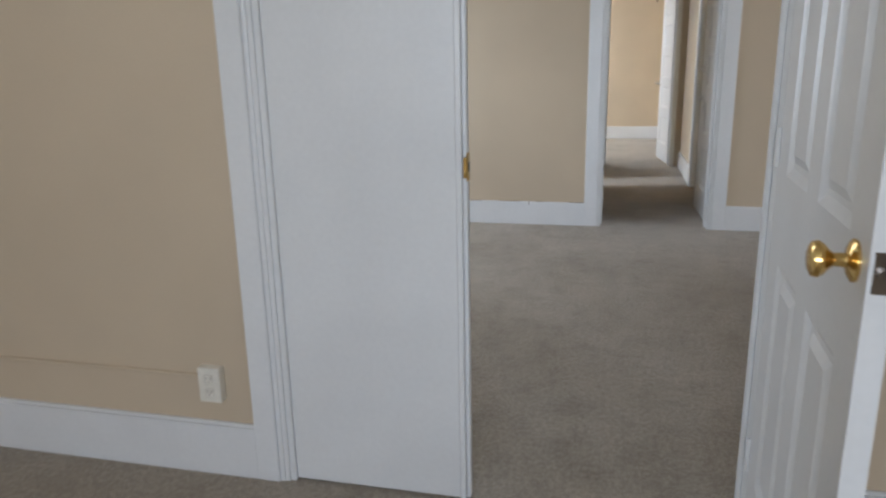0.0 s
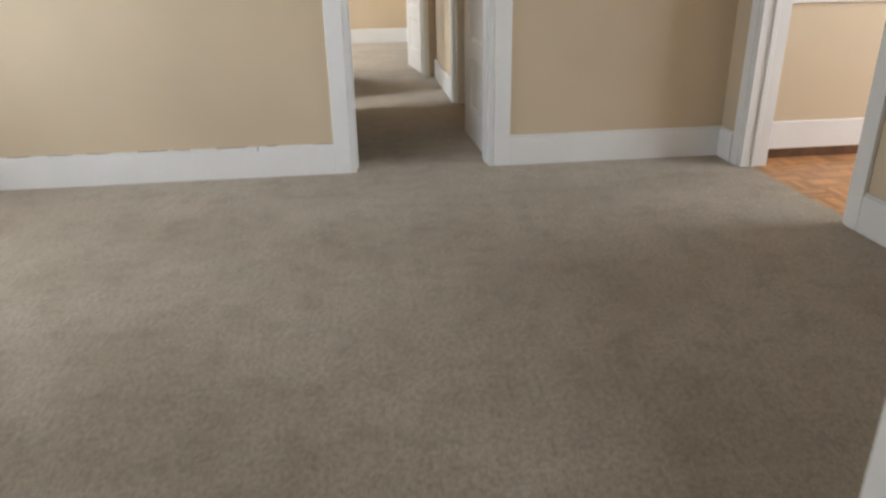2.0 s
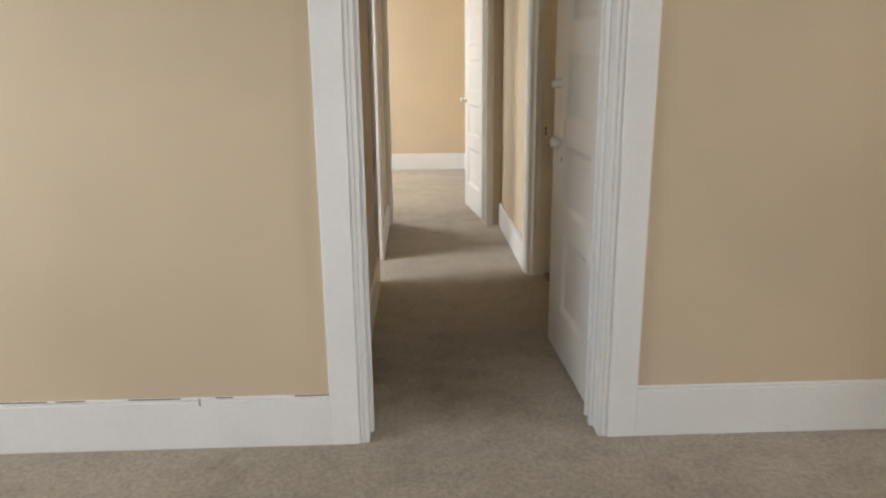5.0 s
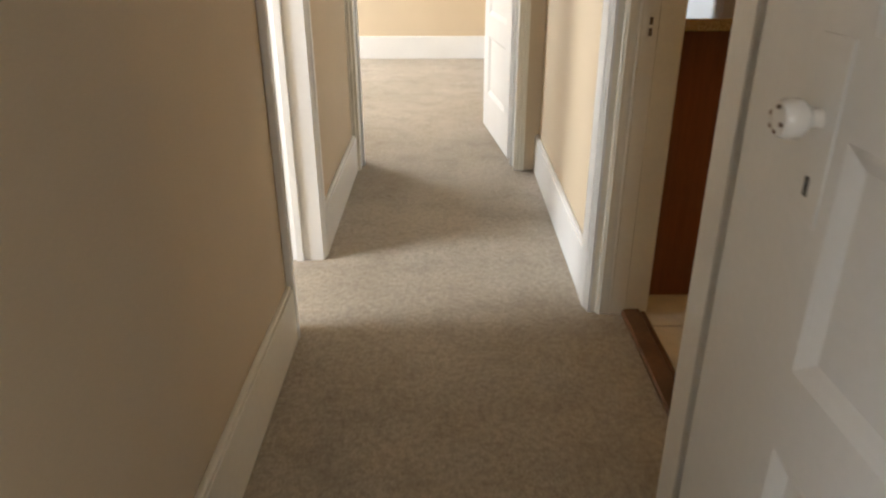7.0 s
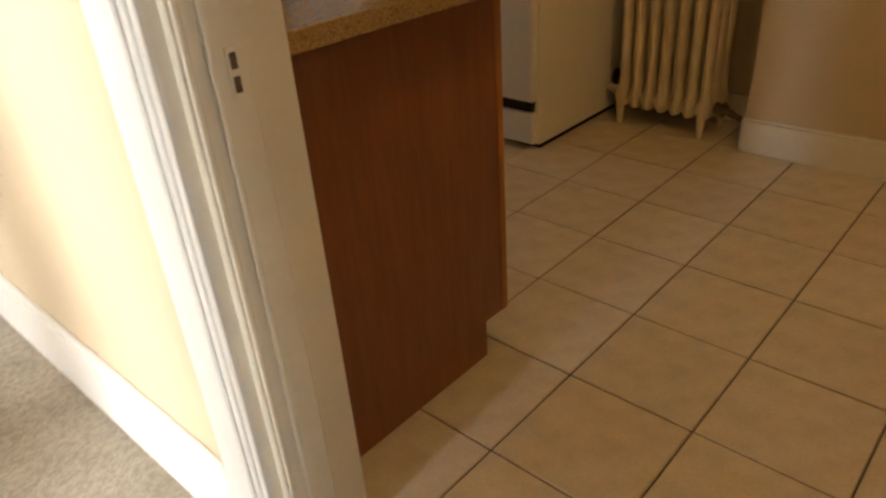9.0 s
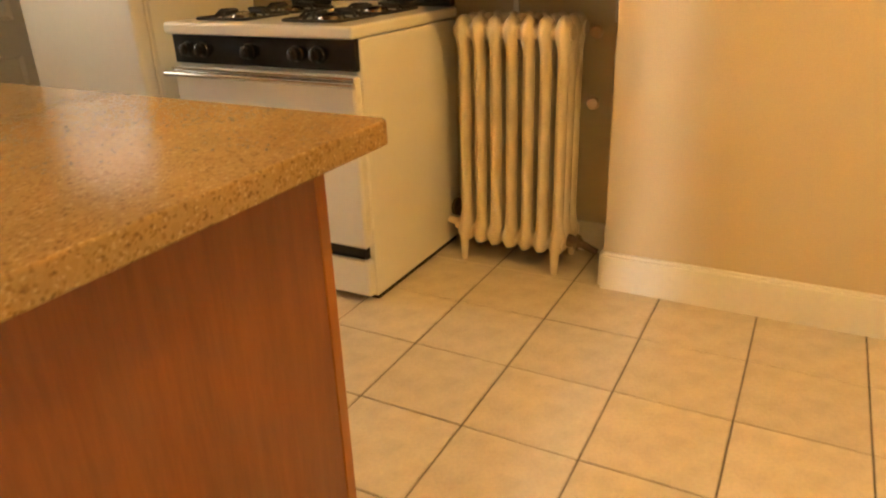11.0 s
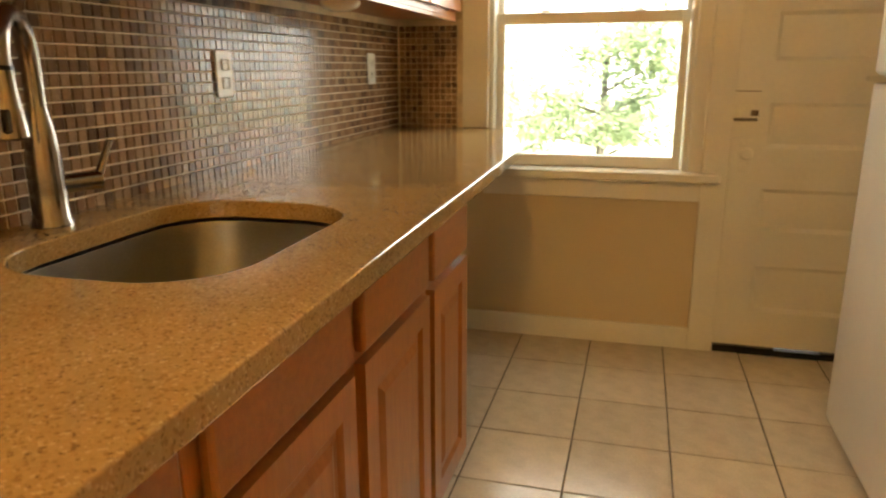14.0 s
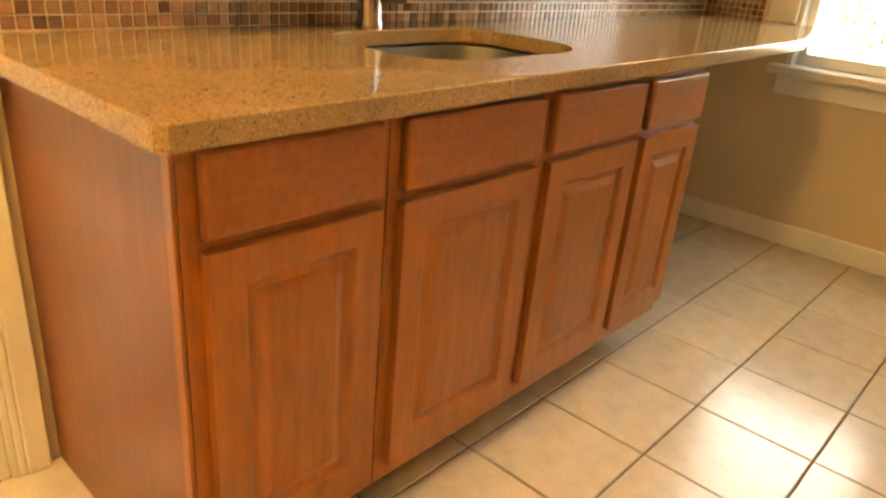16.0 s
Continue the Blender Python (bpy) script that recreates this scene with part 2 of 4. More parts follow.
def leaf_material():
    m, n, l, b = shader("green_leaf")
    out = n["Material Output"]
    hue = noise_node(n, l, 6.0, 2.0)
    r = ramp_node(n, [(0.3, (0.24, 0.30, 0.16)), (0.7, (0.33, 0.38, 0.22))])
    l.new(hue.outputs["Fac"], r.inputs[0])
    l.new(r.outputs[0], b.inputs["Base Color"])
    b.inputs["Roughness"].default_value = 0.5
    t = n.new("ShaderNodeBsdfTranslucent")
    l.new(r.outputs[0], t.inputs["Color"])
    mx = n.new("ShaderNodeMixShader")
    mx.inputs[0].default_value = 0.6
    l.new(b.outputs[0], mx.inputs[1])
    l.new(t.outputs[0], mx.inputs[2])
    l.new(mx.outputs[0], out.inputs["Surface"])
    return m


LEAF = leaf_material()
SINK_STEEL = material("satin_sink_steel", (0.30, 0.285, 0.26), 0.3, 1.0, scale=5, vary=0.06, fine=220, fine_vary=0.06, bump=0.05)

# ---- building helpers ----


def box(bm, x0, y0, z0, x1, y1, z1, bevel=0.0, segments=1):
    """Adds a block between two corners, with rounded edges."""
    got = bmesh.ops.create_cube(bm, size=1.0)
    verts = got["verts"]
    bmesh.ops.scale(bm, vec=(abs(x1 - x0), abs(y1 - y0), abs(z1 - z0)), verts=verts)
    bmesh.ops.translate(bm, vec=((x0 + x1) / 2, (y0 + y1) / 2, (z0 + z1) / 2), verts=verts)
    if bevel:
        edges = list({e for v in verts for e in v.link_edges})
        bmesh.ops.bevel(bm, geom=edges, offset=bevel, segments=segments, profile=0.5, affect="EDGES")


def boxes(*all_of_them, bevel=0.0):
    bm = bmesh.new()
    for b in all_of_them:
        box(bm, *b, bevel=bevel)
    return bm


def cyl(bm, a, b, r0, r1=None, n=16, caps=True):
    """Adds a round bar from a to b."""
    a, b = Vector(a), Vector(b)
    d = b - a
    m = Matrix.Translation((a + b) / 2) @ d.to_track_quat("Z", "Y").to_matrix().to_4x4()
    bmesh.ops.create_cone(bm, cap_ends=caps, segments=n, radius1=r0, radius2=r0 if r1 is None else r1, depth=d.length, matrix=m)


def lathe(bm, profile, m=None, n=24):
    """Adds a turned shape: (radius, height) pairs round the z axis."""
    m = m or Matrix.Identity(4)
    rings = []
    for r, h in profile:
        rings.append([bm.verts.new(m @ Vector((r * math.cos(k * math.tau / n), r * math.sin(k * math.tau / n), h))) for k in range(n)])
    for a, b in zip(rings, rings[1:]):
        for k in range(n):
            bm.faces.new((a[k], a[(k + 1) % n], b[(k + 1) % n], b[k]))
    bm.faces.new(rings[0][::-1])
    bm.faces.new(rings[-1])


def extrude_profile(bm, points, m, length):
    """Adds a bar with a cross-section in its x-y plane, along its z, at the pose m."""
    a = [bm.verts.new(m @ Vector((x, y, 0))) for x, y in points]
    b = [bm.verts.new(m @ Vector((x, y, length))) for x, y in points]
    n = len(points)
    for k in range(n):
        bm.faces.new((a[k], a[(k + 1) % n], b[(k + 1) % n], b[k]))
    bm.faces.new(a[::-1])
    bm.faces.new(b)


def part(name, bm, mat, parent=None, label="", smooth=False):
    """Links a bmesh as one mesh object under a thing or a part."""
    me = bpy.data.meshes.new(name)
    bmesh.ops.recalc_face_normals(bm, faces=bm.faces)
    bm.to_mesh(me)
    bm.free()
    me.materials.append(mat)
    if smooth:
        me.shade_smooth()
        me.set_sharp_from_angle(angle=radians(40))
    ob = new(name, me)
    ob.parent = parent
    if label:
        tagged(ob, label)
    return ob


def thing(name, m, label, category, group="", kind=""):
    ob = new(name)
    ob.matrix_basis = m
    ob.empty_display_size = 0.1
    return tagged(ob, label, category, group, kind)


def structure(name, bm, mat, label, category, smooth=False):
    return tagged(part(name, bm, mat, smooth=smooth), label, category, kind="structure")


def wall_boxes(axis, a0, a1, b0, b1, openings, top, z0=0.0):
    """Blocks of a wall that runs along an axis from a0 to a1, b0 to b1 thick, with openings (from, to, sill, head)."""
    out, at = [], a0
    put = (lambda p, q, u, v: (p, b0, u, q, b1, v)) if axis == "x" else (lambda p, q, u, v: (b0, p, u, b1, q, v))
    for p, q, sill, head in sorted(openings):
        if p > at:
            out.append(put(at, p, z0, top))
        if sill > z0:
            out.append(put(p, q, z0, sill))
        if head < top:
            out.append(put(p, q, head, top))
        at = q
    if at < a1:
        out.append(put(at, a1, z0, top))
    return out


# ---- plan ----
TOP = 2.69        # ceiling
HEAD = 2.13       # door heads
YA, TA = 2.12, 0.13        # wall between the first room and the living room
YB, TB = 5.90, 0.14        # wall between living room and hall
XE = 2.205                 # living room's east wall
XHW, XHE = -0.125, 0.80    # hall walls
XK = 0.975                 # kitchen's west wall face
YEND = 9.31                # end wall of the hall
YN = 10.79                 # kitchen's north wall
KD0, KD1 = 7.05, 7.862      # kitchen doorway
SD0, SD1 = 7.755, 8.25      # side room doorway
SL, DL, DR = -0.92, -0.357, 0.428   # fixed leaf and doorway between the first two rooms
HL, HR = -0.058, 0.735      # hall doorway
EL, ER = -0.09, 0.68       # doorway at the hall's end
PQ0, PQ1 = 4.655, 5.60    # opening to the dining room
YD = 5.775                 # dining room's north wall
XC, XR, YC = 3.06, 3.35, 7.98      # kitchen's east wall, its recess, and where that begins
YF = 12.57                 # far room's north wall
WX0, WX1, WZ0, WZ1 = 1.384, 2.19, 0.75, 2.02   # kitchen window
ND0, ND1, NDH = 2.35, 3.13, 2.08  # back door

structure("wall_first_and_living", boxes(*wall_boxes("x", -2.5, 2.33, YA, YA + TA, [(SL, DR, 0, HEAD)], TOP)), WALL, "beige painted plaster wall with a double doorway", "wall")
structure("wall_first_room_south", boxes(*wall_boxes("x", -2.6, 2.33, -2.3, -2.15, [(-1.0, 0.6, 0.85, 2.15)], TOP)), WALL, "beige painted plaster wall with an unseen window opening", "wall")
structure("wall_first_room_east", boxes((2.19, -2.15, 0, 2.33, YA, TOP)), WALL, "beige painted plaster wall", "wall")
structure("wall_west", boxes(*wall_boxes("y", -2.15, YB, -2.65, -2.5, [(3.5, 5.3, 0.75, 2.15)], TOP)), WALL, "beige painted plaster wall with an unseen window opening", "wall")
structure("wall_living_north", boxes(*wall_boxes("x", -2.65, 2.205, YB, YB + TB, [(HL - 0.018, HR + 0.018, 0, HEAD + 0.014)], TOP)), WALL, "beige painted plaster wall with the hall doorway", "wall")
structure("wall_living_east", boxes(*wall_boxes("y", YA + TA, YB + TB, XE, XE + 0.14, [(PQ0 - 0.018, PQ1 + 0.018, 0, HEAD + 0.114)], TOP)), WALL, "beige painted plaster wall with an opening to the dining room", "wall")
structure("wall_hall_west", boxes(*wall_boxes("y", YB + TB, YEND, XHW - 0.14, XHW, [(SD0 - 0.018, SD1 + 0.018, 0, HEAD + 0.014)], TOP)), WALL, "beige painted plaster wall of the hall with a doorway", "wall")
structure("wall_hall_east", boxes(*wall_boxes("y", YB + TB, YN + 0.14, XHE, XK, [(KD0 - 0.018, KD1 + 0.018, 0, HEAD + 0.014)], TOP)), WALL, "beige painted plaster wall between hall and kitchen", "wall")
structure("wall_hall_end", boxes(*wall_boxes("x", -2.6, XHE, YEND, YEND + 0.14, [(EL - 0.018, ER + 0.018, 0, HEAD + 0.014)], TOP)), WALL, "beige painted plaster wall at the hall's end with a doorway", "wall")
structure("wall_side_room", boxes((-2.9, YB + TB, 0, XHW - 0.14, YB + TB + 0.1, TOP), *wall_boxes("y", YB + TB + 0.1, YEND, -2.9, -2.75, [(6.85, 7.85, 0.85, 2.15)], TOP)), WALL, "beige painted plaster walls of the side room", "wall")
structure("wall_far_room_north", boxes((-2.6, YF, 0, 0.93, YF + 0.15, TOP)), WALL, "beige painted plaster wall of the far room", "wall")
structure("wall_far_room_west", boxes(*wall_boxes("y", YEND + 0.14, YF, -2.6, -2.45, [(10.9, 12.2, 0.85, 2.15)], TOP)), WALL, "beige painted plaster wall with an unseen window opening", "wall")
structure("wall_far_room_east", boxes((0.745, YN + 0.14, 0, 0.93, YF, TOP)), WALL, "beige painted plaster wall of the far room", "wall")
structure("wall_kitchen_north", boxes(*wall_boxes("x", XK, XR + 0.15, YN, YN + 0.14, [(WX0, WX1, WZ0, WZ1), (ND0, ND1, 0, NDH)], TOP)), KWALL, "beige kitchen wall with a window and back door", "wall")
structure("wall_kitchen_recess", boxes((XR, YC, 0, XR + 0.15, YN, TOP)), KWALL, "beige kitchen wall behind stove and radiator", "wall")
structure("wall_kitchen_east", boxes((XC, 6.1, 0, XR + 0.15, YC, TOP)), KWALL, "beige kitchen wall standing proud of the radiator niche", "wall")
structure("wall_kitchen_south", boxes((XK, 5.96, 0, XC, 6.1, TOP)), KWALL, "beige painted plaster wall", "wall")
structure("wall_dining_north", boxes((XE + 0.14, YD, 0, 4.6, YD + 0.14, TOP)), WALL, "peach-beige dining room wall with a white chair rail", "wall")
structure("wall_dining_east", boxes(*wall_boxes("y", 2.4, YD, 4.45, 4.6, [(3.6, 5.0, 0.85, 2.15)], TOP)), WALL, "beige painted plaster wall with an unseen window opening", "wall")
structure("wall_dining_south", boxes((2.33, 2.25, 0, 4.6, 2.4, TOP)), WALL, "beige painted plaster wall", "wall")

structure("floor_carpet", boxes((-2.9, -2.3, -0.1, XE + 0.06, YB + 0.06, 0), (-2.9, YB + 0.06, -0.1, XHE + 0.02, YF + 0.15, 0), (XHE + 0.02, KD0, -0.1, 0.90, KD1, 0)), CARPET, "worn taupe cut-pile carpet with trodden stains", "carpet")
floor_kitchen = structure("floor_kitchen", boxes((XHE + 0.02, 5.96, -0.1, XR + 0.15, YN + 0.14, -0.004)), GROUT, "cream ceramic tile floor with dark grout joints", "floor")
floor_dining = structure("floor_dining", boxes((XE + 0.06, 2.25, -0.1, 4.6, YD + 0.1, -0.012)), PARQUET, "honey coloured parquet floor", "floor")
structure("ceiling", boxes((-2.9, -2.3, TOP, 4.6, YF + 0.15, TOP + 0.1)), CEIL, "off-white plaster ceiling", "ceiling")

# ---- trim ----


def on_wall(axis, plane, side, a0, a1, z0, z1, depth, gap=0.0):
    """A block that lies on a wall's face: axis the wall runs along, side +1 or -1 the way it looks."""
    b0, b1 = sorted((plane + side * gap, plane + side * depth))
    return (a0, b0, z0, a1, b1, z1) if axis == "x" else (b0, a0, z0, b1, a1, z1)


def baseboard(axis, plane, side, a0, a1, mat, label="tall white painted baseboard with a rounded top", h=0.185):
    bm = bmesh.new()
    box(bm, *on_wall(axis, plane, side, a0, a1, 0, h - 0.012, 0.02), bevel=0.002)
    box(bm, *on_wall(axis, plane, side, a0, a1, h - 0.012, h, 0.015), bevel=0.005, segments=2)
    return structure("baseboard", bm, mat, label, "baseboard")


def casing(axis, plane, side, a0, a1, head, mat, w=0.125, left=True, right=True, top=True, label="white painted door casing with a beaded inner edge", z0=0.0):
    """Door casing: flat boards with a bead along the opening."""
    bm = bmesh.new()
    if left:
        box(bm, *on_wall(axis, plane, side, a0 - w, a0 - 0.03, z0, head + 0.004, 0.022), bevel=0.003)
        box(bm, *on_wall(axis, plane, side, a0 - 0.03, a0 - 0.014, z0, head + 0.004, 0.017), bevel=0.005, segments=2)
        box(bm, *on_wall(axis, plane, side, a0 - 0.014, a0, z0, head + 0.004, 0.012), bevel=0.002)
    if right:
        box(bm, *on_wall(axis, plane, side, a1 + 0.03, a1 + w, z0, head + 0.004, 0.022), bevel=0.003)
        box(bm, *on_wall(axis, plane, side, a1 + 0.014, a1 + 0.03, z0, head + 0.004, 0.017), bevel=0.005, segments=2)
        box(bm, *on_wall(axis, plane, side, a1, a1 + 0.014, z0, head + 0.004, 0.012), bevel=0.002)
    if top:
        box(bm, *on_wall(axis, plane, side, a0 - w, a1 + w, head + 0.004, head + 0.15, 0.024), bevel=0.003)
        box(bm, *on_wall(axis, plane, side, a0 - w - 0.015, a1 + w + 0.015, head + 0.15, head + 0.17, 0.036), bevel=0.004)
    return structure("trim", bm, mat, label, "door casing")


def lining(axis, a0, a1, b0, b1, head, mat, stop=None, label="white painted door jamb with stop moulding"):
    """Jambs and head of an opening, with a stop."""
    t = 0.018
    put = (lambda p, q, u, v, z0, z1: (p, u, z0, q, v, z1)) if axis == "x" else (lambda p, q, u, v, z0, z1: (u, p, z0, v, q, z1))
    bm = bmesh.new()
    e = 0.004
    box(bm, *put(a0, a0 + t, b0 - e, b1 + e, 0, head - t), bevel=0.002)
    box(bm, *put(a1 - t, a1, b0 - e, b1 + e, 0, head - t), bevel=0.002)
    box(bm, *put(a0, a1, b0 - e, b1 + e, head - t, head + 0.002), bevel=0.002)
    if stop:
        s0, s1 = stop
        box(bm, *put(a0 + t, a0 + t + 0.012, s0, s1, 0, head - t - 0.012), bevel=0.003)
        box(bm, *put(a1 - t - 0.012, a1 - t, s0, s1, 0, head - t - 0.012), bevel=0.003)
        box(bm, *put(a0 + t, a1 - t, s0, s1, head - t - 0.012, head - t), bevel=0.003)
    return structure("trim", bm, mat, label, "door jamb")


# first room and living room
baseboard("x", YA, -1, -2.5, SL - 0.105, WHITE)
baseboard("x", YA, -1, DR + 0.105, 2.19, WHITE)
casing("x", YA, -1, SL, DR, HEAD, WHITE, w=0.105)
casing("x", YA + TA, 1, SL, DR, HEAD, WHITE, w=0.125)
lining("x", SL, DR, YA, YA + TA, HEAD, WHITE, (YA + 0.05, YA + 0.075))
baseboard("x", YA + TA, 1, DR + 0.125, XE, WHITE)
baseboard("x", YB, -1, -2.5, HL - 0.125, WHITE, "tall white baseboard with cracked paint along its top")
baseboard("x", YB, -1, HR + 0.128, XE, WHITE)
casing("x", YB, -1, HL, HR, HEAD, WHITE, w=0.128)
casing("x", YB + TB, 1, HL, HR - 0.01, HEAD, WHITE, w=0.075)
lining("x", HL - 0.018, HR + 0.018, YB, YB + TB, HEAD + 0.012, WHITE, (YB + 0.06, YB + 0.09))
baseboard("y", XE, -1, PQ1 + 0.125, YB - 0.02, WHITE)
baseboard("y", XE, -1, YA + TA + 0.02, PQ0 - 0.11, WHITE)
casing("y", XE, -1, PQ0, PQ1, HEAD + 0.1, WHITE, w=0.11)
lining("y", PQ0 - 0.018, PQ1 + 0.018, XE, XE + 0.14, HEAD + 0.112, WHITE, (XE + 0.05, XE + 0.08))
casing("y", XE + 0.14, 1, PQ0, PQ1, HEAD + 0.1, WHITE, w=0.11)
structure("baseboard", boxes(on_wall("x", YD, -1, XE + 0.15, 4.45, 0.058, 0.225, 0.02), bevel=0.003), WHITE, "white dining room baseboard above a dark gap", "baseboard")
# dark strip stands in for the shaded gap below the baseboard
structure("baseboard", boxes(on_wall("x", YD, -1, XE + 0.15, 4.45, -0.012, 0.057, 0.012), bevel=0.002), OAK, "dark brown strip standing in for the gap under the dining baseboard", "baseboard")
structure("trim", boxes(on_wall("x", YD, -1, XE + 0.142, 4.45, 0.905, 0.992, 0.026), bevel=0.004), WHITE, "white painted chair rail", "chair rail")
# hall
baseboard("y", XHW, 1, YB + TB + 0.075, SD0 - 0.06, CREAM)
baseboard("y", XHW, 1, SD1 + 0.06, YEND - 0.02, WHITE)
baseboard("y", XHE, -1, KD1 + 0.11, YEND - 0.002, WHITE)
casing("y", XHW, 1, SD0, SD1, HEAD, WHITE, w=0.06)
lining("y", SD0 - 0.018, SD1 + 0.018, XHW - 0.14, XHW, HEAD + 0.012, WHITE, (XHW - 0.09, XHW - 0.06))
casing("y", XHE, -1, KD0, KD1, HEAD, WHITE, w=0.11, label="white painted door casing with two fine grooves")
lining("y", KD0 - 0.018, KD1 + 0.018, XHE, XK, HEAD + 0.012, CREAM, None, "cream painted door jamb")
bm = bmesh.new()
for y0, y1, out in ((KD1 - 0.012, KD1, -1), (KD0, KD0 + 0.012, 1)):
    box(bm, XHE + 0.014, y0, 0, XHE + 0.108, y1, HEAD - 0.01, bevel=0.003)
    for x in (XHE + 0.026, XHE + 0.056):
        e = KD1 - 0.012 if out < 0 else KD0 + 0.012
        box(bm, x - 0.005, min(e, e + out * 0.006), 0, x + 0.005, max(e, e + out * 0.006), HEAD - 0.012, bevel=0.0025, segments=2)
structure("trim", bm, CREAM, "cream painted door stop with two fine beads", "door stop")
casing("y", XK, 1, KD0 - 0.02, KD1 + 0.02, HEAD, CREAM, w=0.075, label="cream painted door casing")
casing("x", YEND, -1, EL, ER, HEAD, CREAM, w=0.05, label="cream painted door casing")
lining("x", EL - 0.018, ER + 0.018, YEND, YEND + 0.14, HEAD + 0.012, WHITE, (YEND + 0.06, YEND + 0.09))
structure("baseboard", boxes(on_wall("x", YF, -1, -2.45, 0.725, 0, 0.2, 0.02), bevel=0.004), WHITE, "tall white painted baseboard", "baseboard")
structure("baseboard", boxes(on_wall("y", 0.745, -1, YN + 0.15, YF, 0, 0.2, 0.02), bevel=0.004), WHITE, "tall white painted baseboard", "baseboard")
# kitchen
baseboard("y", XC, -1, 6.1, YC, CREAM, "cream painted baseboard", h=0.135)
structure("baseboard", boxes(on_wall("x", YC, 1, XC, XR, 0, 0.12, 0.015), bevel=0.003), CREAM, "cream painted baseboard", "baseboard")
structure("baseboard", boxes(on_wall("y", XR, -1, YC + 0.016, 8.6, 0, 0.12, 0.015), bevel=0.003), CREAM, "cream painted baseboard", "baseboard")
structure("baseboard", boxes(on_wall("x", YN, -1, XK, ND0 - 0.1, 0, 0.092, 0.02), bevel=0.003), CREAM, "cream painted baseboard", "baseboard")
structure("trim", boxes(on_wall("x", YN, -1, WX0 - 0.02, ND0 - 0.1, 0.632, 0.712, 0.02), on_wall("x", YN, -1, ND0 - 0.1, ND0, 0, NDH, 0.022), bevel=0.003), CREAM, "cream painted apron board and post beside the back door", "trim")
structure("trim", boxes(on_wall("x", YN, -1, ND0, ND1 + 0.12, NDH, NDH + 0.14, 0.022), on_wall("x", YN, -1, ND1, ND1 + 0.12, 0, NDH, 0.022), bevel=0.003), CREAM, "cream painted back door casing", "trim")

# ---- doors ----


def panelled(bm, w, h, t, panels, depth=0.012, slope=0.018, raised=0.0, both=True):
    """A door leaf from x 0 to w, y 0 to t, z 0 to h, with sunk panels (x0, z0, x1, z1) on its faces; raised: a raised middle field."""
    xs = sorted({0.0, w, *[p[0] for p in panels], *[p[2] for p in panels]})
    zs = sorted({0.0, h, *[p[1] for p in panels], *[p[3] for p in panels]})

    def inside(x, z):
        return any(p[0] < x < p[2] and p[1] < z < p[3] for p in panels)

    for y, flip in ((0.0, 1), (t, -1)):
        for x0, x1 in zip(xs, xs[1:]):
            for z0, z1 in zip(zs, zs[1:]):
                if inside((x0 + x1) / 2, (z0 + z1) / 2) and (both or flip == 1):
                    continue
                bm.faces.new([bm.verts.new(v) for v in ((x0, y, z0), (x1, y, z0), (x1, y, z1), (x0, y, z1))])
        if not both and flip == -1:
            continue
        for p in panels:
            rings = [(0, 0), (slope * 0.35, depth * 0.3), (slope, depth)]
            if raised:
                rings += [(slope + 0.012, depth), (slope + 0.012 + raised, depth * 0.15)]
            made = []
            for inset, d in rings:
                yy = y + flip * d
                made.append([bm.verts.new(v) for v in ((p[0] + inset, yy, p[1] + inset), (p[2] - inset, yy, p[1] + inset), (p[2] - inset, yy, p[3] - inset), (p[0] + inset, yy, p[3] - inset))])
            for a, b in zip(made, made[1:]):
                for k in range(4):
                    bm.faces.new((a[k], a[(k + 1) % 4], b[(k + 1) % 4], b[k]))
            bm.faces.new(made[-1])
    for q in (((0, 0, 0), (0, t, 0), (0, t, h), (0, 0, h)), ((w, 0, 0), (w, t, 0), (w, t, h), (w, 0, h)), ((0, 0, 0), (w, 0, 0), (w, t, 0), (0, t, 0)), ((0, 0, h), (w, 0, h), (w, t, h), (0, t, h))):
        bm.faces.new([bm.verts.new(v) for v in q])
    bmesh.ops.remove_doubles(bm, verts=bm.verts, dist=0.0002)


def turned_knob(side=1, r=0.028, reach=0.062, rose=0.032):
    """A door knob along y: rose, neck and a rounded head."""
    bm = bmesh.new()
    prof = [(rose, 0), (rose, 0.004), (rose * 0.75, 0.009), (0.011, 0.012), (0.010, reach * 0.45), (0.014, reach * 0.55), (r * 0.85, reach * 0.68), (r, reach * 0.8), (r * 0.93, reach * 0.93), (r * 0.6, reach), (0.003, reach * 1.01)]
    lathe(bm, prof, Matrix.Rotation(radians(90 if side < 0 else -90), 4, "X"), 24)
    return bm


# the six-panel door of the first room, open
d1 = thing("door_1", pose(0.407, 2.098, 0.012, 0, 0, -92.4), "white painted six-panel wooden door standing wide open", "door", kind="structure")
bm = bmesh.new()
W6 = 0.755
p6 = [(0.11, 0.22, 0.33, 0.80), (0.425, 0.22, 0.645, 0.80), (0.11, 1.0, 0.33, 1.62), (0.425, 1.0, 0.645, 1.62), (0.11, 1.74, 0.33, 1.99), (0.425, 1.74, 0.645, 1.99)]
panelled(bm, W6, 2.10, 0.036, p6, 0.009, 0.02, 0.02)
part("leaf", bm, WHITE, d1)
for side in (-1, 1):
    k = part("knob", turned_knob(side), BRASS, d1, "polished brass door knob", True)
    k.matrix_basis = pose(W6 - 0.066, 0.0 if side < 0 else 0.036, 0.965)
bm = bmesh.new()
box(bm, W6 - 0.001, 0.006, 0.935, W6 + 0.0015, 0.030, 0.995, bevel=0.0008)
cyl(bm, (W6, 0.018, 0.965), (W6 + 0.011, 0.018, 0.965), 0.008, n=12)
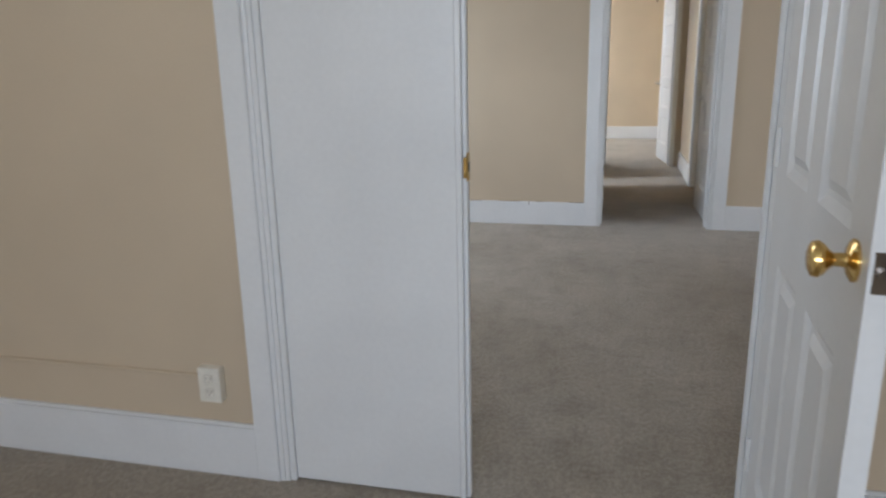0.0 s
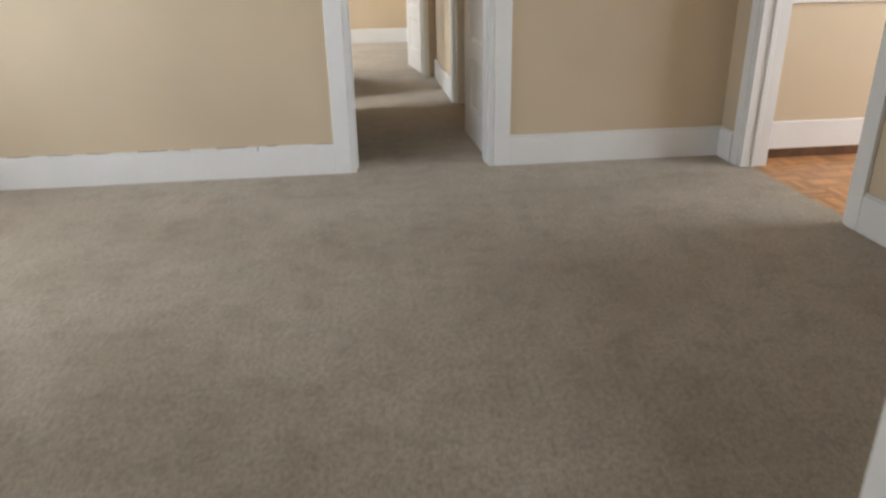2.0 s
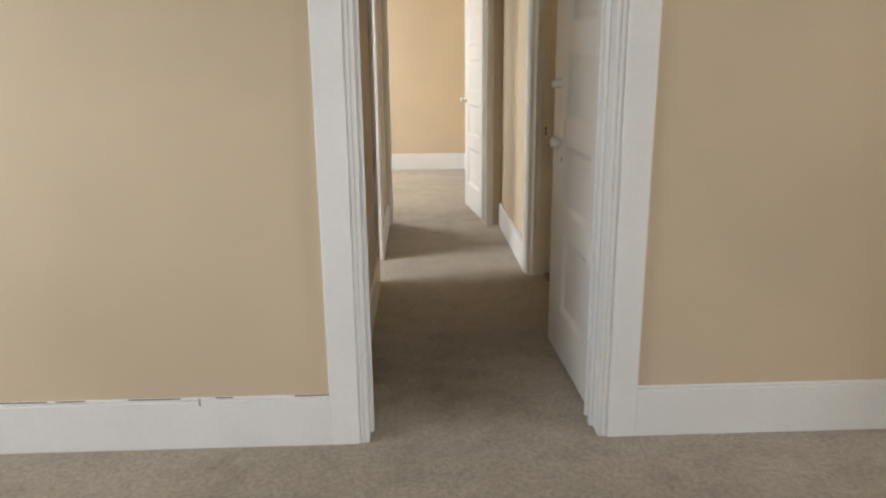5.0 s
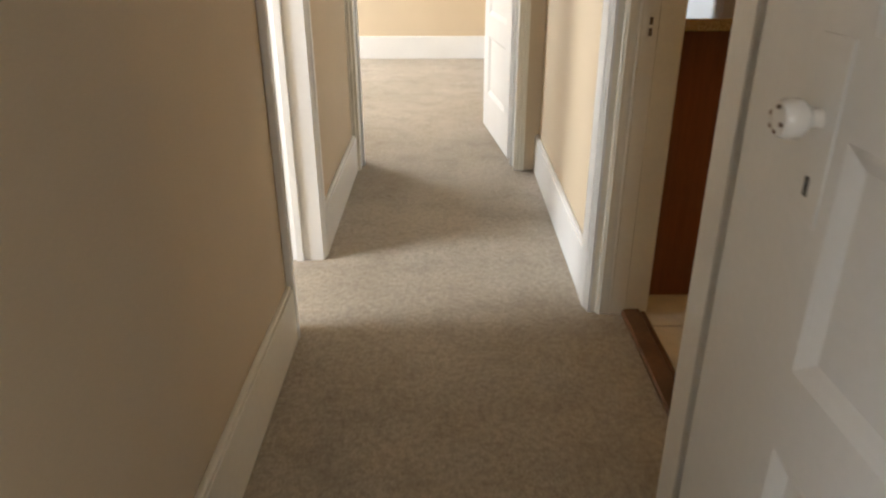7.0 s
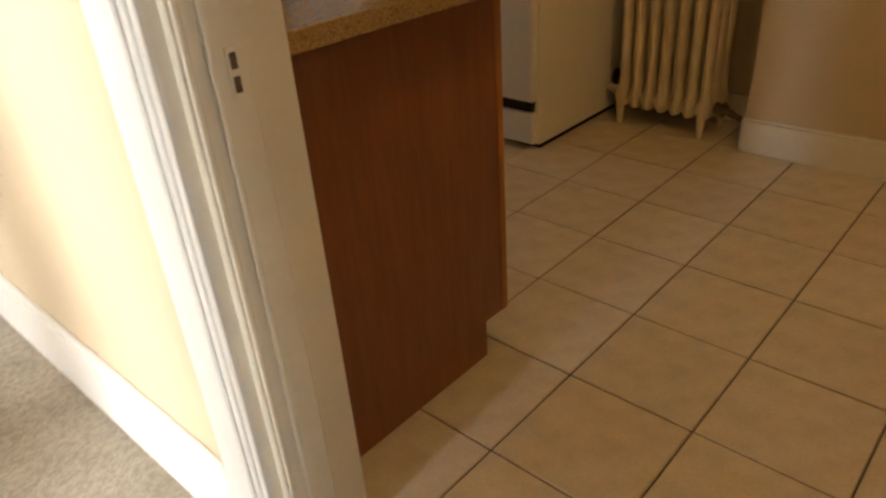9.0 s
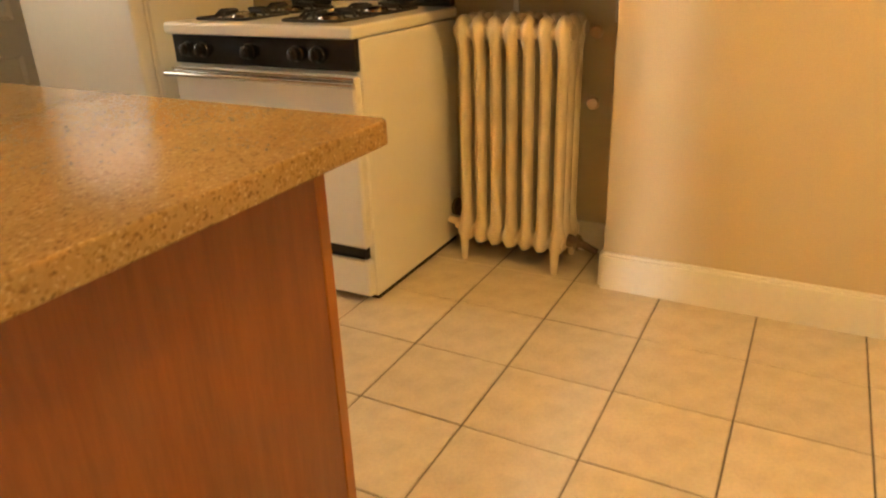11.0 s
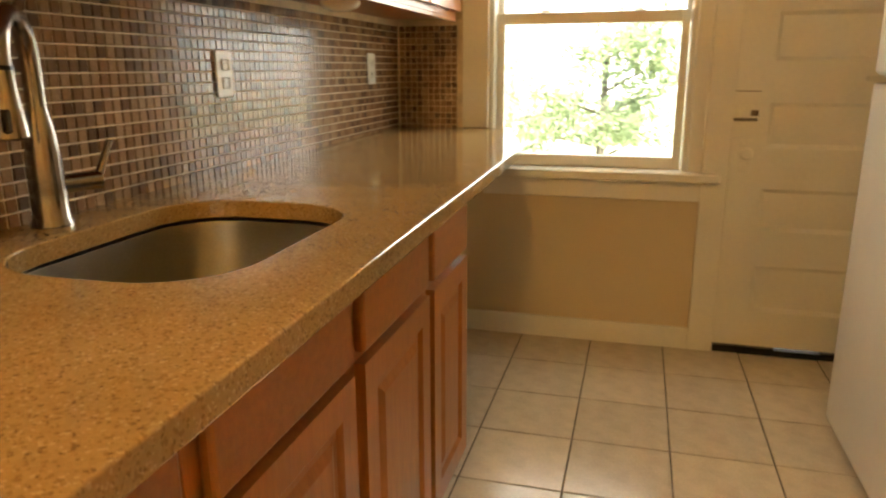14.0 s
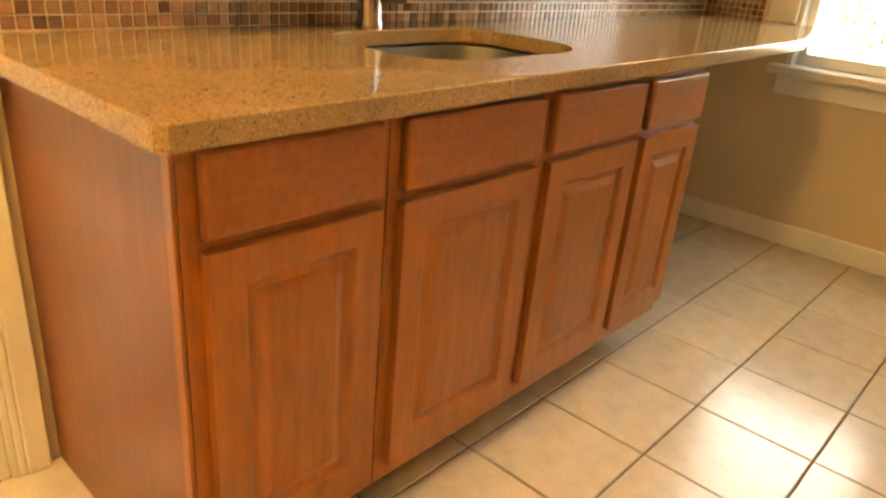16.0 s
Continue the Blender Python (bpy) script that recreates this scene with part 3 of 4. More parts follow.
part("latch", bm, STEEL, d1, "dull steel latch")
for z in (0.25, 1.05, 1.85):
    bm = bmesh.new()
    cyl(bm, (0.0, -0.005, z - 0.045), (0.0, -0.005, z + 0.045), 0.006, n=10)
    part("hinge", bm, WHITE, d1)

# the fixed flush leaf
d1b = thing("door_2", pose(SL + 0.019, YA + 0.004, 0.008), "flush white painted door leaf fixed shut beside the doorway", "door", kind="structure")
lw = DL - SL - 0.019
part("leaf", boxes((0, 0, 0, lw, 0.04, 2.09), bevel=0.002), WHITE, d1b)
bm = bmesh.new()
box(bm, lw - 0.016, -0.008, 0, lw + 0.002, 0.0, 2.09, bevel=0.003)
box(bm, lw + 0.0, 0.004, 0, lw + 0.014, 0.03, 2.09, bevel=0.003)
part("astragal", bm, WHITE, d1b, "white meeting-stile moulding")
bm = bmesh.new()
box(bm, lw + 0.013, 0.000, 0.955, lw + 0.0165, 0.028, 1.03, bevel=0.001)
box(bm, lw + 0.006, -0.0095, 0.965, lw + 0.015, -0.0075, 1.02, bevel=0.0006)
strike = part("strike_plate", bm, BRASS, d1b, "worn brass strike plate")
part("bolt_hole", boxes((lw + 0.0155, 0.008, 0.98, lw + 0.0175, 0.020, 1.005)), BLACK, strike)

# the five-panel hall door, open against the hall's wall
d5 = thing("door_3", pose(0.745, 6.055, 0.012, 0, 0, 91.5), "white painted five-panel wooden door folded back against the hall wall", "door", kind="structure")
bm = bmesh.new()
W5 = 0.735
zs5 = [(0.21, 0.545), (0.655, 0.925), (1.025, 1.30), (1.40, 1.665), (1.765, 2.0)]
panelled(bm, W5, 2.10, 0.036, [(0.115, a, W5 - 0.225, b) for a, b in zs5], 0.012, 0.024)
bmesh.ops.translate(bm, vec=(0, -0.036, 0), verts=bm.verts)
part("leaf", bm, WHITE, d5)
bm = bmesh.new()
box(bm, W5 - 0.205, 0.0, 0.82, W5 - 0.145, 0.003, 1.02, bevel=0.0012)
esc = part("escutcheon", bm, WHITE, d5, "white painted lock plate")
part("keyhole", boxes((W5 - 0.179, 0.0025, 0.850, W5 - 0.171, 0.0036, 0.872)), BLACK, esc)
bm = bmesh.new()
lathe(bm, [(0.011, 0), (0.010, 0.012), (0.017, 0.018), (0.022, 0.025), (0.022, 0.037), (0.018, 0.045), (0.008, 0.049)], Matrix.Rotation(radians(-90), 4, "X"), 16)
k = part("knob", bm, PORCELAIN, d5, "chipped white painted door knob", True)
k.matrix_basis = pose(W5 - 0.172, 0.002, 0.935)
bm = bmesh.new()
for a, h in ((0.3, 0.5), (1.7, 0.2), (3.4, 0.6), (4.6, 0.3), (5.5, -0.2)):
    cyl(bm, (0.013 * math.cos(a), 0.0440, 0.013 * math.sin(a)), (0.013 * math.cos(a), 0.0480, 0.013 * math.sin(a)), 0.0028, n=6)
part("chip", bm, OAK, k, "dark chips in the paint")
bm = bmesh.new()
lathe(bm, [(0.02, 0), (0.02, 0.008), (0.016, 0.02), (0.018, 0.035), (0.010, 0.042)], Matrix.Rotation(radians(-90), 4, "X"), 14)
k = part("night_latch", bm, PORCELAIN, d5, "white painted upper latch knob", True)
k.matrix_basis = pose(W5 - 0.12, 0.0, 1.17)
for z in (0.28, 1.84):
    bm = bmesh.new()
    cyl(bm, (-0.004, 0.004, z - 0.05), (-0.004, 0.004, z + 0.05), 0.006, n=10)
    part("hinge", bm, WHITE, d5)

# far room's door, open into that room
d6 = thing("door_4", pose(0.66, 9.462, 0.012, 0, 0, 97), "white painted five-panel door open into the far room", "door", kind="structure")
bm = bmesh.new()
panelled(bm, 0.735, 2.09, 0.036, [(0.12, a, 0.61, b) for a, b in zs5], 0.012, 0.024)
bmesh.ops.translate(bm, vec=(0, -0.036, 0), verts=bm.verts)
part("leaf", bm, WHITE, d6)
k = part("knob", turned_knob(1, 0.024, 0.055, 0.026), CHROME, d6, "small chrome door knob", True)
k.matrix_basis = pose(0.68, 0.0, 0.95)
for z in (0.28, 1.0, 1.8):
    part("hinge", boxes((-0.012, -0.02, z - 0.05, -0.001, 0.003, z + 0.05), bevel=0.001), WHITE, d6)

# back door of the kitchen
d7 = thing("door_5", pose(ND0 + 0.002, YN + 0.012, 0.03), "cream painted five-panel back door, closed, with a slide bolt", "door", kind="structure")
WN = ND1 - ND0 - 0.004
bm = bmesh.new()
panelled(bm, WN, NDH - 0.034, 0.04, [(0.128, a, WN - 0.128, b) for a, b in ((0.15, 0.345), (0.49, 0.66), (0.82, 0.995), (1.15, 1.33), (1.48, 1.66), (1.80, 1.95))], 0.014, 0.016)
part("leaf", bm, CREAM, d7)
slide = part("slide_bolt", boxes((0.012, -0.008, 0.905, 0.098, -0.0005, 0.985), bevel=0.002), PLATE, d7, "painted slide bolt with a dark worn bar")
bm = bmesh.new()
cyl(bm, (-0.018, -0.013, 0.930), (0.085, -0.013, 0.930), 0.006, n=10)
cyl(bm, (-0.012, -0.013, 0.930), (-0.012, -0.030, 0.942), 0.006, n=10)
box(bm, -0.022, -0.016, 0.910, -0.010, -0.0005, 0.980, bevel=0.002)
part("bolt_bar", bm, STEEL, slide, "dull steel bolt bar", True)
part("bolt_slot", boxes((0.060, -0.0095, 0.944, 0.088, -0.0075, 0.966)), RUST, slide)
bm = bmesh.new()
box(bm, 0.03, -0.004, 0.725, 0.082, 0.0, 0.855, bevel=0.0015)
lock = part("lock_plate", bm, PLATE, d7, "ivory painted lock plate")
bm = bmesh.new()
lathe(bm, [(0.014, 0), (0.013, 0.012), (0.024, 0.022), (0.026, 0.032), (0.018, 0.042), (0.004, 0.044)], Matrix.Rotation(radians(90), 4, "X"), 18)
k = part("knob", bm, PLATE, lock, "ivory painted knob", True)
k.matrix_basis = pose(0.057, -0.003, 0.80)
part("crack", boxes((0.0, -0.0012, 1.036, 0.09, 0.0, 1.039)), OAK, d7, "dark cracked paint line")
# black block stands in for the dark gap; its lower middle lets daylight leak
structure("threshold", boxes((ND0, YN - 0.01, -0.004, ND0 + 0.24, YN + 0.11, 0.0305), (ND0 + 0.24, YN - 0.01, -0.004, ND0 + 0.42, YN + 0.11, 0.024), (ND0 + 0.42, YN - 0.01, -0.004, ND1, YN + 0.11, 0.0305)), BLACK, "black sill block filling the dark gap under the back door", "threshold")
structure("threshold", boxes((0.896, KD0 + 0.001, -0.004, 0.955, KD1 - 0.001, 0.016), (0.955, KD0 + 0.001, -0.004, 0.974, KD1 - 0.001, 0.007), bevel=0.005), OAK, "dark worn oak threshold between carpet and tiles", "threshold")
structure("strike_plate_kitchen", boxes((0.876, KD1 - 0.0145, 0.85, 0.893, KD1 - 0.0115, 0.915), bevel=0.0006), CREAM, "painted-over strike plate", "strike plate")
structure("strike_slot_kitchen", boxes((0.880, KD1 - 0.0157, 0.858, 0.889, KD1 - 0.0143, 0.878), (0.880, KD1 - 0.0157, 0.887, 0.889, KD1 - 0.0143, 0.907)), RUST, "two dark slots of the strike plate", "strike plate")

# ---- kitchen window ----
win = thing("window_1", pose(0, 0, 0), "cream painted double-hung sash window with a bright garden outside", "window", kind="structure")


def sash(y0, y1, x0, x1, z0, z1, gx0, gx1, gz0, gz1):
    return boxes((x0, y0, z0, gx0, y1, z1), (gx1, y0, z0, x1, y1, z1), (gx0, y0, z0, gx1, y1, gz0), (gx0, y0, gz1, gx1, y1, z1), bevel=0.003)


low = part("lower_sash", sash(YN + 0.045, YN + 0.085, WX0 + 0.022, WX1 - 0.022, 0.752, 1.376, 1.437, 2.136, 0.80, 1.33), CREAM, win)
part("pane", boxes((1.43, YN + 0.062, 0.793, 2.143, YN + 0.066, 1.337)), GLASS, low).visible_shadow = False
upp = part("upper_sash", sash(YN + 0.088, YN + 0.125, WX0 + 0.016, WX1 - 0.016, 1.34, 2.0, 1.425, 2.15, 1.378, 1.955), CREAM, win)
part("pane", boxes((1.418, YN + 0.104, 1.371, 2.157, YN + 0.108, 1.96)), GLASS, upp).visible_shadow = False
for x in (1.60, 1.97):
    bm = bmesh.new()
    lathe(bm, [(0.024, 0), (0.024, 0.004), (0.014, 0.012), (0.006, 0.016)], pose(x, YN + 0.075, 1.376), 14)
    part("sash_lift", bm, CREAM, low, "", True)
part("window_frame", boxes((WX0 - 0.001, YN - 0.002, WZ0, WX0 + 0.018, YN + 0.14, WZ1), (WX1 - 0.018, YN - 0.002, WZ0, WX1 + 0.001, YN + 0.14, WZ1), (WX0, YN - 0.002, WZ1 - 0.018, WX1, YN + 0.14, WZ1 + 0.001), bevel=0.002), CREAM, win)
part("casing", boxes((WX0 - 0.112, YN - 0.024, 0.912, WX0 - 0.002, YN, WZ1 + 0.12), (WX1 + 0.002, YN - 0.024, 0.752, ND0 - 0.101, YN, WZ1 + 0.12), (WX0 - 0.001, YN - 0.024, WZ1 + 0.002, WX1 + 0.001, YN, WZ1 + 0.12), bevel=0.003), CREAM, win)
part("window_sill", boxes((WX0 - 0.06, YN - 0.06, 0.712, 2.32, YN + 0.045, 0.7505), bevel=0.006), CREAM, win, "cream painted stool board")

# ---- outside ----
structure("ground", boxes((-60, YN + 0.3, -0.75, 60, 70, -0.6)), GRASS, "pale sunlit yard", "ground")
structure("backdrop", boxes((-45, 60, -8, 55, 60.2, 60)), DISTANCE, "bright hazy sky behind the trees", "sky")


def leafy_tree(name, x, y, height, spread, low_z, count, seed, label):
    """A trunk with limbs and a crown of many separate leaves."""
    rng = random.Random(seed)
    t = thing(name, pose(x, y, -0.6), label, "tree")
    bm = bmesh.new()
    cyl(bm, (0, 0, 0), (0.05, 0.02, height * 0.75), 0.07, 0.025, 10)
    tips = []
    for k in range(11):
        a, z = rng.uniform(0, math.tau), rng.uniform(0.18, 0.72) * height
        r = rng.uniform(0.5, 1.0) * spread
        tip = Vector((r * math.cos(a), r * math.sin(a), z + rng.uniform(0.1, 0.5)))
        cyl(bm, (0.02, 0.01, z), tip, 0.022, 0.006, 6)
        tips.append((Vector((0.02, 0.01, z)), tip))
    part("trunk", bm, BARK, t)
    verts, faces = [], []
    for k in range(count):
        a, b = tips[rng.randrange(len(tips))]
        c = a.lerp(b, rng.uniform(0.35, 1.1)) + Vector((rng.gauss(0, 0.16), rng.gauss(0, 0.16), rng.gauss(0, 0.14))) * spread
        if c.z < low_z:
            continue
        s = rng.uniform(0.035, 0.075)
        q = Euler((rng.uniform(-1, 1), rng.uniform(-1, 1), rng.uniform(0, math.tau))).to_matrix()
        i = len(verts)
        for v in ((-s, 0, 0), (0, -s * 0.45, 0.01), (s, 0, -0.01), (0, s * 0.45, 0.01)):
            verts.append(c + q @ Vector(v))
        faces.append((i, i + 1, i + 2, i + 3))
    me = bpy.data.meshes.new("crown")
    me.from_pydata(verts, [], faces)
    me.materials.append(LEAF)
    crown = new("crown", me)
    crown.parent = t
    return t


leafy_tree("tree", 1.55, 16.6, 3.0, 1.0, 0.9, 3400, 4, "leafy green young tree in the sunlit yard")
leafy_tree("bush", 0.2, 18.0, 2.3, 1.0, 0.4, 1500, 9, "pale green leafy bush in the sunlit yard")

rng = random.Random(11)
crack_bits = []
for k in range(9):
    x = -2.3 + 0.24 * k + rng.uniform(0, 0.08)
    crack_bits.append((x, YB - 0.0165, 0.184, x + rng.uniform(0.05, 0.2), YB - 0.0135, 0.1868))
crack_bits.append((-0.62, YB - 0.0212, 0.16, -0.616, YB - 0.0196, 0.186))
structure("paint_cracks", boxes(*crack_bits), OAK, "dark cracks where the baseboard paint has parted", "crack")

# ---- electrical and small fittings ----


def outlet(m, label, depth=0.006, w=0.072, h=0.115):
    """Wall plate with two sockets; it faces -y."""
    o = thing("wall_outlet", m, label, "outlet")
    part("plate", boxes((-w / 2, -depth, -h / 2, w / 2, 0, h / 2), bevel=0.0025), PLATE, o)
    for z in (-0.022, 0.022):
        bm = bmesh.new()
        box(bm, -0.015, -depth - 0.0018, z - 0.014, 0.015, -depth, z + 0.014, bevel=0.004)
        s = part("socket", bm, PLATE, o)
        part("slots", boxes((-0.0075, -depth - 0.0024, z - 0.002, -0.0055, -depth - 0.0015, z + 0.007), (0.0055, -depth - 0.0024, z - 0.002, 0.0075, -depth - 0.0015, z + 0.007), (-0.002, -depth - 0.0024, z - 0.010, 0.002, -depth - 0.0015, z - 0.006)), OAK, s)
    return o


outlet(pose(-1.157, YA, 0.318), "white surface-mounted wall outlet above the baseboard", 0.032, 0.075, 0.115)
structure("trim", boxes((-2.5, YA - 0.012, 0.330, -1.195, YA, 0.342), bevel=0.003), WALL, "thin wall-coloured cable channel", "cable channel")
sw = thing("light_switch", pose(XE, 4.44, 1.415), "white double toggle light switch plate on the wall", "light switch")
part("plate", boxes((-0.006, -0.075, -0.066, 0, 0.075, 0.066), bevel=0.002), PORCELAIN, sw)
for y in (-0.023, 0.023):
    part("toggle", boxes((-0.016, y - 0.005, -0.004, -0.006, y + 0.005, 0.014), bevel=0.0015), PORCELAIN, sw)
cl = thing("ceiling_light", pose(0.34, 8.0, TOP), "small dim glass ceiling light in the dark hall", "ceiling light")
bm = bmesh.new()
lathe(bm, [(0.075, 0), (0.075, -0.012), (0.05, -0.03), (0.03, -0.045), (0.028, -0.06)], None, 20)
part("canopy", bm, PLATE, cl, "", True)
bm = bmesh.new()
lathe(bm, [(0.022, -0.058), (0.032, -0.08), (0.03, -0.105), (0.016, -0.125), (0.003, -0.13)], None, 16)
part("bulb", bm, PORCELAIN, cl, "unlit white bulb", True)
pc = thing("pull_cord", pose(0.52, 11.0, TOP), "thin dark pull cord hanging from the far room's ceiling", "pull cord")
bm = bmesh.new()
cyl(bm, (0, 0, 0), (0, 0, -0.62), 0.003, n=6)
part("cord", bm, OAK, pc)
bm = bmesh.new()
cyl(bm, (0, 0, -0.66), (0, 0, -0.62), 0.009, 0.005, 10)
part("pull", bm, OAK, pc)

kl = thing("ceiling_light", pose(1.8, 7.2, TOP), "lit warm frosted glass ceiling light of the kitchen", "ceiling light")
bm = bmesh.new()
lathe(bm, [(0.16, 0), (0.16, -0.02), (0.15, -0.03)], None, 28)
part("canopy", bm, CHROME, kl, "", True)
bm = bmesh.new()
lathe(bm, [(0.145, -0.028), (0.14, -0.06), (0.115, -0.095), (0.07, -0.118), (0.005, -0.125)], None, 28)
part("shade", bm, LAMP, kl, "glowing frosted glass bowl", True)

# ---- base cabinets, worktop, sink ----
FX = 1.573     # face frames


def raised_door(name, y0, y1, z0, z1, parent, flat=False):
    """A cabinet front that looks to +x: a frame with a raised middle panel, or a plain drawer front with eased edges."""
    bm = bmesh.new()
    w, h = y1 - y0, z1 - z0
    if flat:
        box(bm, 0, 0, 0, w, 0.02, h, bevel=0.006, segments=2)
    else:
        panelled(bm, w, h, 0.02, [(0.052, 0.052, w - 0.052, h - 0.052)], 0.008, 0.010, 0.018, both=False)
    ob = part(name, bm, WOOD_FLAT if flat else WOOD, parent)
    ob.matrix_basis = pose(FX + 0.0215, y0, z0, 0, 0, 90)
    return ob


def base_unit(y0, y1, fronts, label, end=False, high=0.854):
    c = thing("base_cabinet", pose(0, 0, 0), label, "cabinet", "base cabinets under the worktop")
    x0 = XK + 0.003
    part("carcass", boxes((x0, y0 + 0.001, 0.10, FX - 0.02, y1 - 0.001, high)), VENEER, c)
    part("toe_kick", boxes((x0, y0 + 0.006, 0.0, 1.49, y1 - 0.001, 0.10)), VENEER, c, "recessed toe kick")
    ff = [(FX - 0.02, y0 + 0.001, 0.10, FX, y1 - 0.001, 0.17), (FX - 0.02, y0 + 0.001, 0.82, FX, y1 - 0.001, 0.856), (FX - 0.02, y0 + 0.001, 0.66, FX, y1 - 0.001, 0.73)]
    edges = [y0 + 0.001] + [v for f in fronts for v in f] + [y1 - 0.001]
    for a, b in zip(edges[::2], edges[1::2]):
        ff.append((FX - 0.0195, a - (0.012 if a > y0 + 0.01 else 0), 0.1705, FX + 0.0005, b + (0.012 if b < y1 - 0.01 else 0), 0.8195))
    part("face_frame", boxes(*ff, bevel=0.001), WOOD, c)
    for a, b in fronts:
        raised_door("drawer_front", a, b, 0.712, 0.836, c, True)
        raised_door("door", a, b, 0.15, 0.694, c)
    if end:
        part("edge_strip", boxes((FX - 0.0195, y0 - 0.0075, 0.10, FX + 0.0008, y0 - 0.0005, 0.855), bevel=0.001), WOOD, c, "honey edge of the face frame")
        part("end_panel", boxes((x0, y0 - 0.006, 0.10, FX - 0.0205, y0 + 0.0005, 0.855), (x0, y0 - 0.006, 0.0, 1.49, y0 + 0.005, 0.10), bevel=0.0006), VENEER, c, "flat reddish-brown veneer end panel")
    return c


base_unit(7.985, 8.348, [(8.012, 8.322)], "honey maple base cabinet with a drawer and raised-panel door", True)
base_unit(8.348, 9.18, [(8.372, 8.75), (8.794, 9.164)], "honey maple sink cabinet with two raised-panel doors", False, 0.64)
base_unit(9.18, 9.52, [(9.20, 9.506)], "narrow honey maple base cabinet with a drawer and door")

CT, CB = 0.893, 0.858
SX0, SX1, SY0, SY1, SRD = 1.115, 1.497, 8.525, 9.055, 0.13
RISE = 0.006     # the worktop climbs a little towards the window


def rounded_rect(x0, x1, y0, y1, r, n=8):
    pts = []
    for cx, cy, a in ((x1 - r, y1 - r, 0), (x0 + r, y1 - r, 90), (x0 + r, y0 + r, 180), (x1 - r, y0 + r, 270)):
        for k in range(n + 1):
            t = radians(a + 90 * k / n)
            pts.append((cx + r * math.cos(t), cy + r * math.sin(t)))
    return pts


def worktop():
    """The stone slab with its sink cut-out and a clipped end at the window."""
    outer = [(XK + 0.004, 7.925), (1.65, 7.925), (1.662, 7.937), (1.630, 10.12), (1.48, 10.755), (1.48, YN - 0.003), (XK + 0.004, YN - 0.003)]
    hole = rounded_rect(SX0, SX1, SY0, SY1, SRD)
    bm = bmesh.new()
    o = [bm.verts.new((x, y, CT)) for x, y in outer]
    h = [bm.verts.new((x, y, CT)) for x, y in hole]
    edges = [bm.edges.new((o[k], o[(k + 1) % len(o)])) for k in range(len(o))] + [bm.edges.new((h[k], h[(k + 1) % len(h)])) for k in range(len(h))]
    got = bmesh.ops.triangle_fill(bm, edges=edges, use_beauty=True, use_dissolve=False)
    faces = [f for f in got["geom"] if isinstance(f, bmesh.types.BMFace)]
    res = bmesh.ops.extrude_face_region(bm, geom=faces)
    bmesh.ops.translate(bm, vec=(0, 0, CB - CT), verts=[v for v in res["geom"] if isinstance(v, bmesh.types.BMVert)])
    bmesh.ops.recalc_face_normals(bm, faces=bm.faces)
    sharp = [e for e in bm.edges if len(e.link_faces) == 2 and e.calc_face_angle(0) > 1.2]
    bmesh.ops.bevel(bm, geom=sharp, offset=0.003, segments=2, profile=0.5, affect="EDGES")
    for v in bm.verts:
        v.co.z += RISE * (v.co.y - 7.93)
    return bm


tagged(part("worktop", worktop(), QUARTZ), "polished tan speckled quartz worktop with an undermount sink cut-out", "worktop")

sink = thing("sink", pose(0, 0, 0), "brushed stainless steel undermount kitchen sink", "sink")
bm = bmesh.new()
rings = []
for grow, r, z in ((0.03, SRD + 0.03, CB - 0.001), (0.004, SRD + 0.004, CB - 0.001), (0.002, SRD + 0.002, CB - 0.01), (-0.012, SRD - 0.012, CB - 0.165), (-0.03, SRD - 0.03, CB - 0.187), (-0.06, SRD - 0.06, CB - 0.195)):
    rings.append([bm.verts.new((x, y, z)) for x, y in rounded_rect(SX0 - grow, SX1 + grow, SY0 - grow, SY1 + grow, r)])
for a, b in zip(rings, rings[1:]):
    for k in range(len(a)):
        bm.faces.new((a[k], a[(k + 1) % len(a)], b[(k + 1) % len(b)], b[k]))
bm.faces.new(rings[-1])
part("bowl", bm, SINK_STEEL, sink, "", True)
bm = bmesh.new()
lathe(bm, [(0.045, 0.003), (0.045, 0), (0.03, -0.006), (0.004, -0.006)], pose((SX0 + SX1) / 2, 8.79, CB - 0.192), 20)
part("drain", bm, CHROME, sink, "", True)


def tube(bm, points, radii, n=14):
    """A bent round tube through the points."""
    rings = []
    for k, p in enumerate(points):
        d = (Vector(points[min(k + 1, len(points) - 1)]) - Vector(points[max(k - 1, 0)])).normalized()
        side = d.cross(Vector((1, 0, 0))).normalized()
        other = d.cross(side)
        rings.append([bm.verts.new(Vector(p) + radii[k] * (math.cos(a) * side + math.sin(a) * other)) for a in [j * math.tau / n for j in range(n)]])
    for a, b in zip(rings, rings[1:]):
        for k in range(n):
            bm.faces.new((a[k], a[(k + 1) % n], b[(k + 1) % n], b[k]))
    bm.faces.new(rings[0][::-1])
    bm.faces.new(rings[-1])


fau = thing("faucet", pose(1.035, 8.775, CT + 0.005), "brushed nickel pull-down kitchen faucet with a curved neck", "faucet")
bm = bmesh.new()
lathe(bm, [(0.034, 0), (0.034, 0.006), (0.030, 0.012), (0.029, 0.06), (0.028, 0.11), (0.024, 0.16), (0.017, 0.195), (0.016, 0.20)], None, 22)
part("body", bm, STEEL, fau, "", True)
dx, dy = 0.5, -0.866
R = 0.075
pts = [(0, 0, 0.19), (0, 0, 0.23), (0, 0, 0.268)]
for k in range(1, 10):
    a = math.pi * k / 10
    pts.append(((R - R * math.cos(a)) * dx, (R - R * math.cos(a)) * dy, 0.268 + R * math.sin(a)))
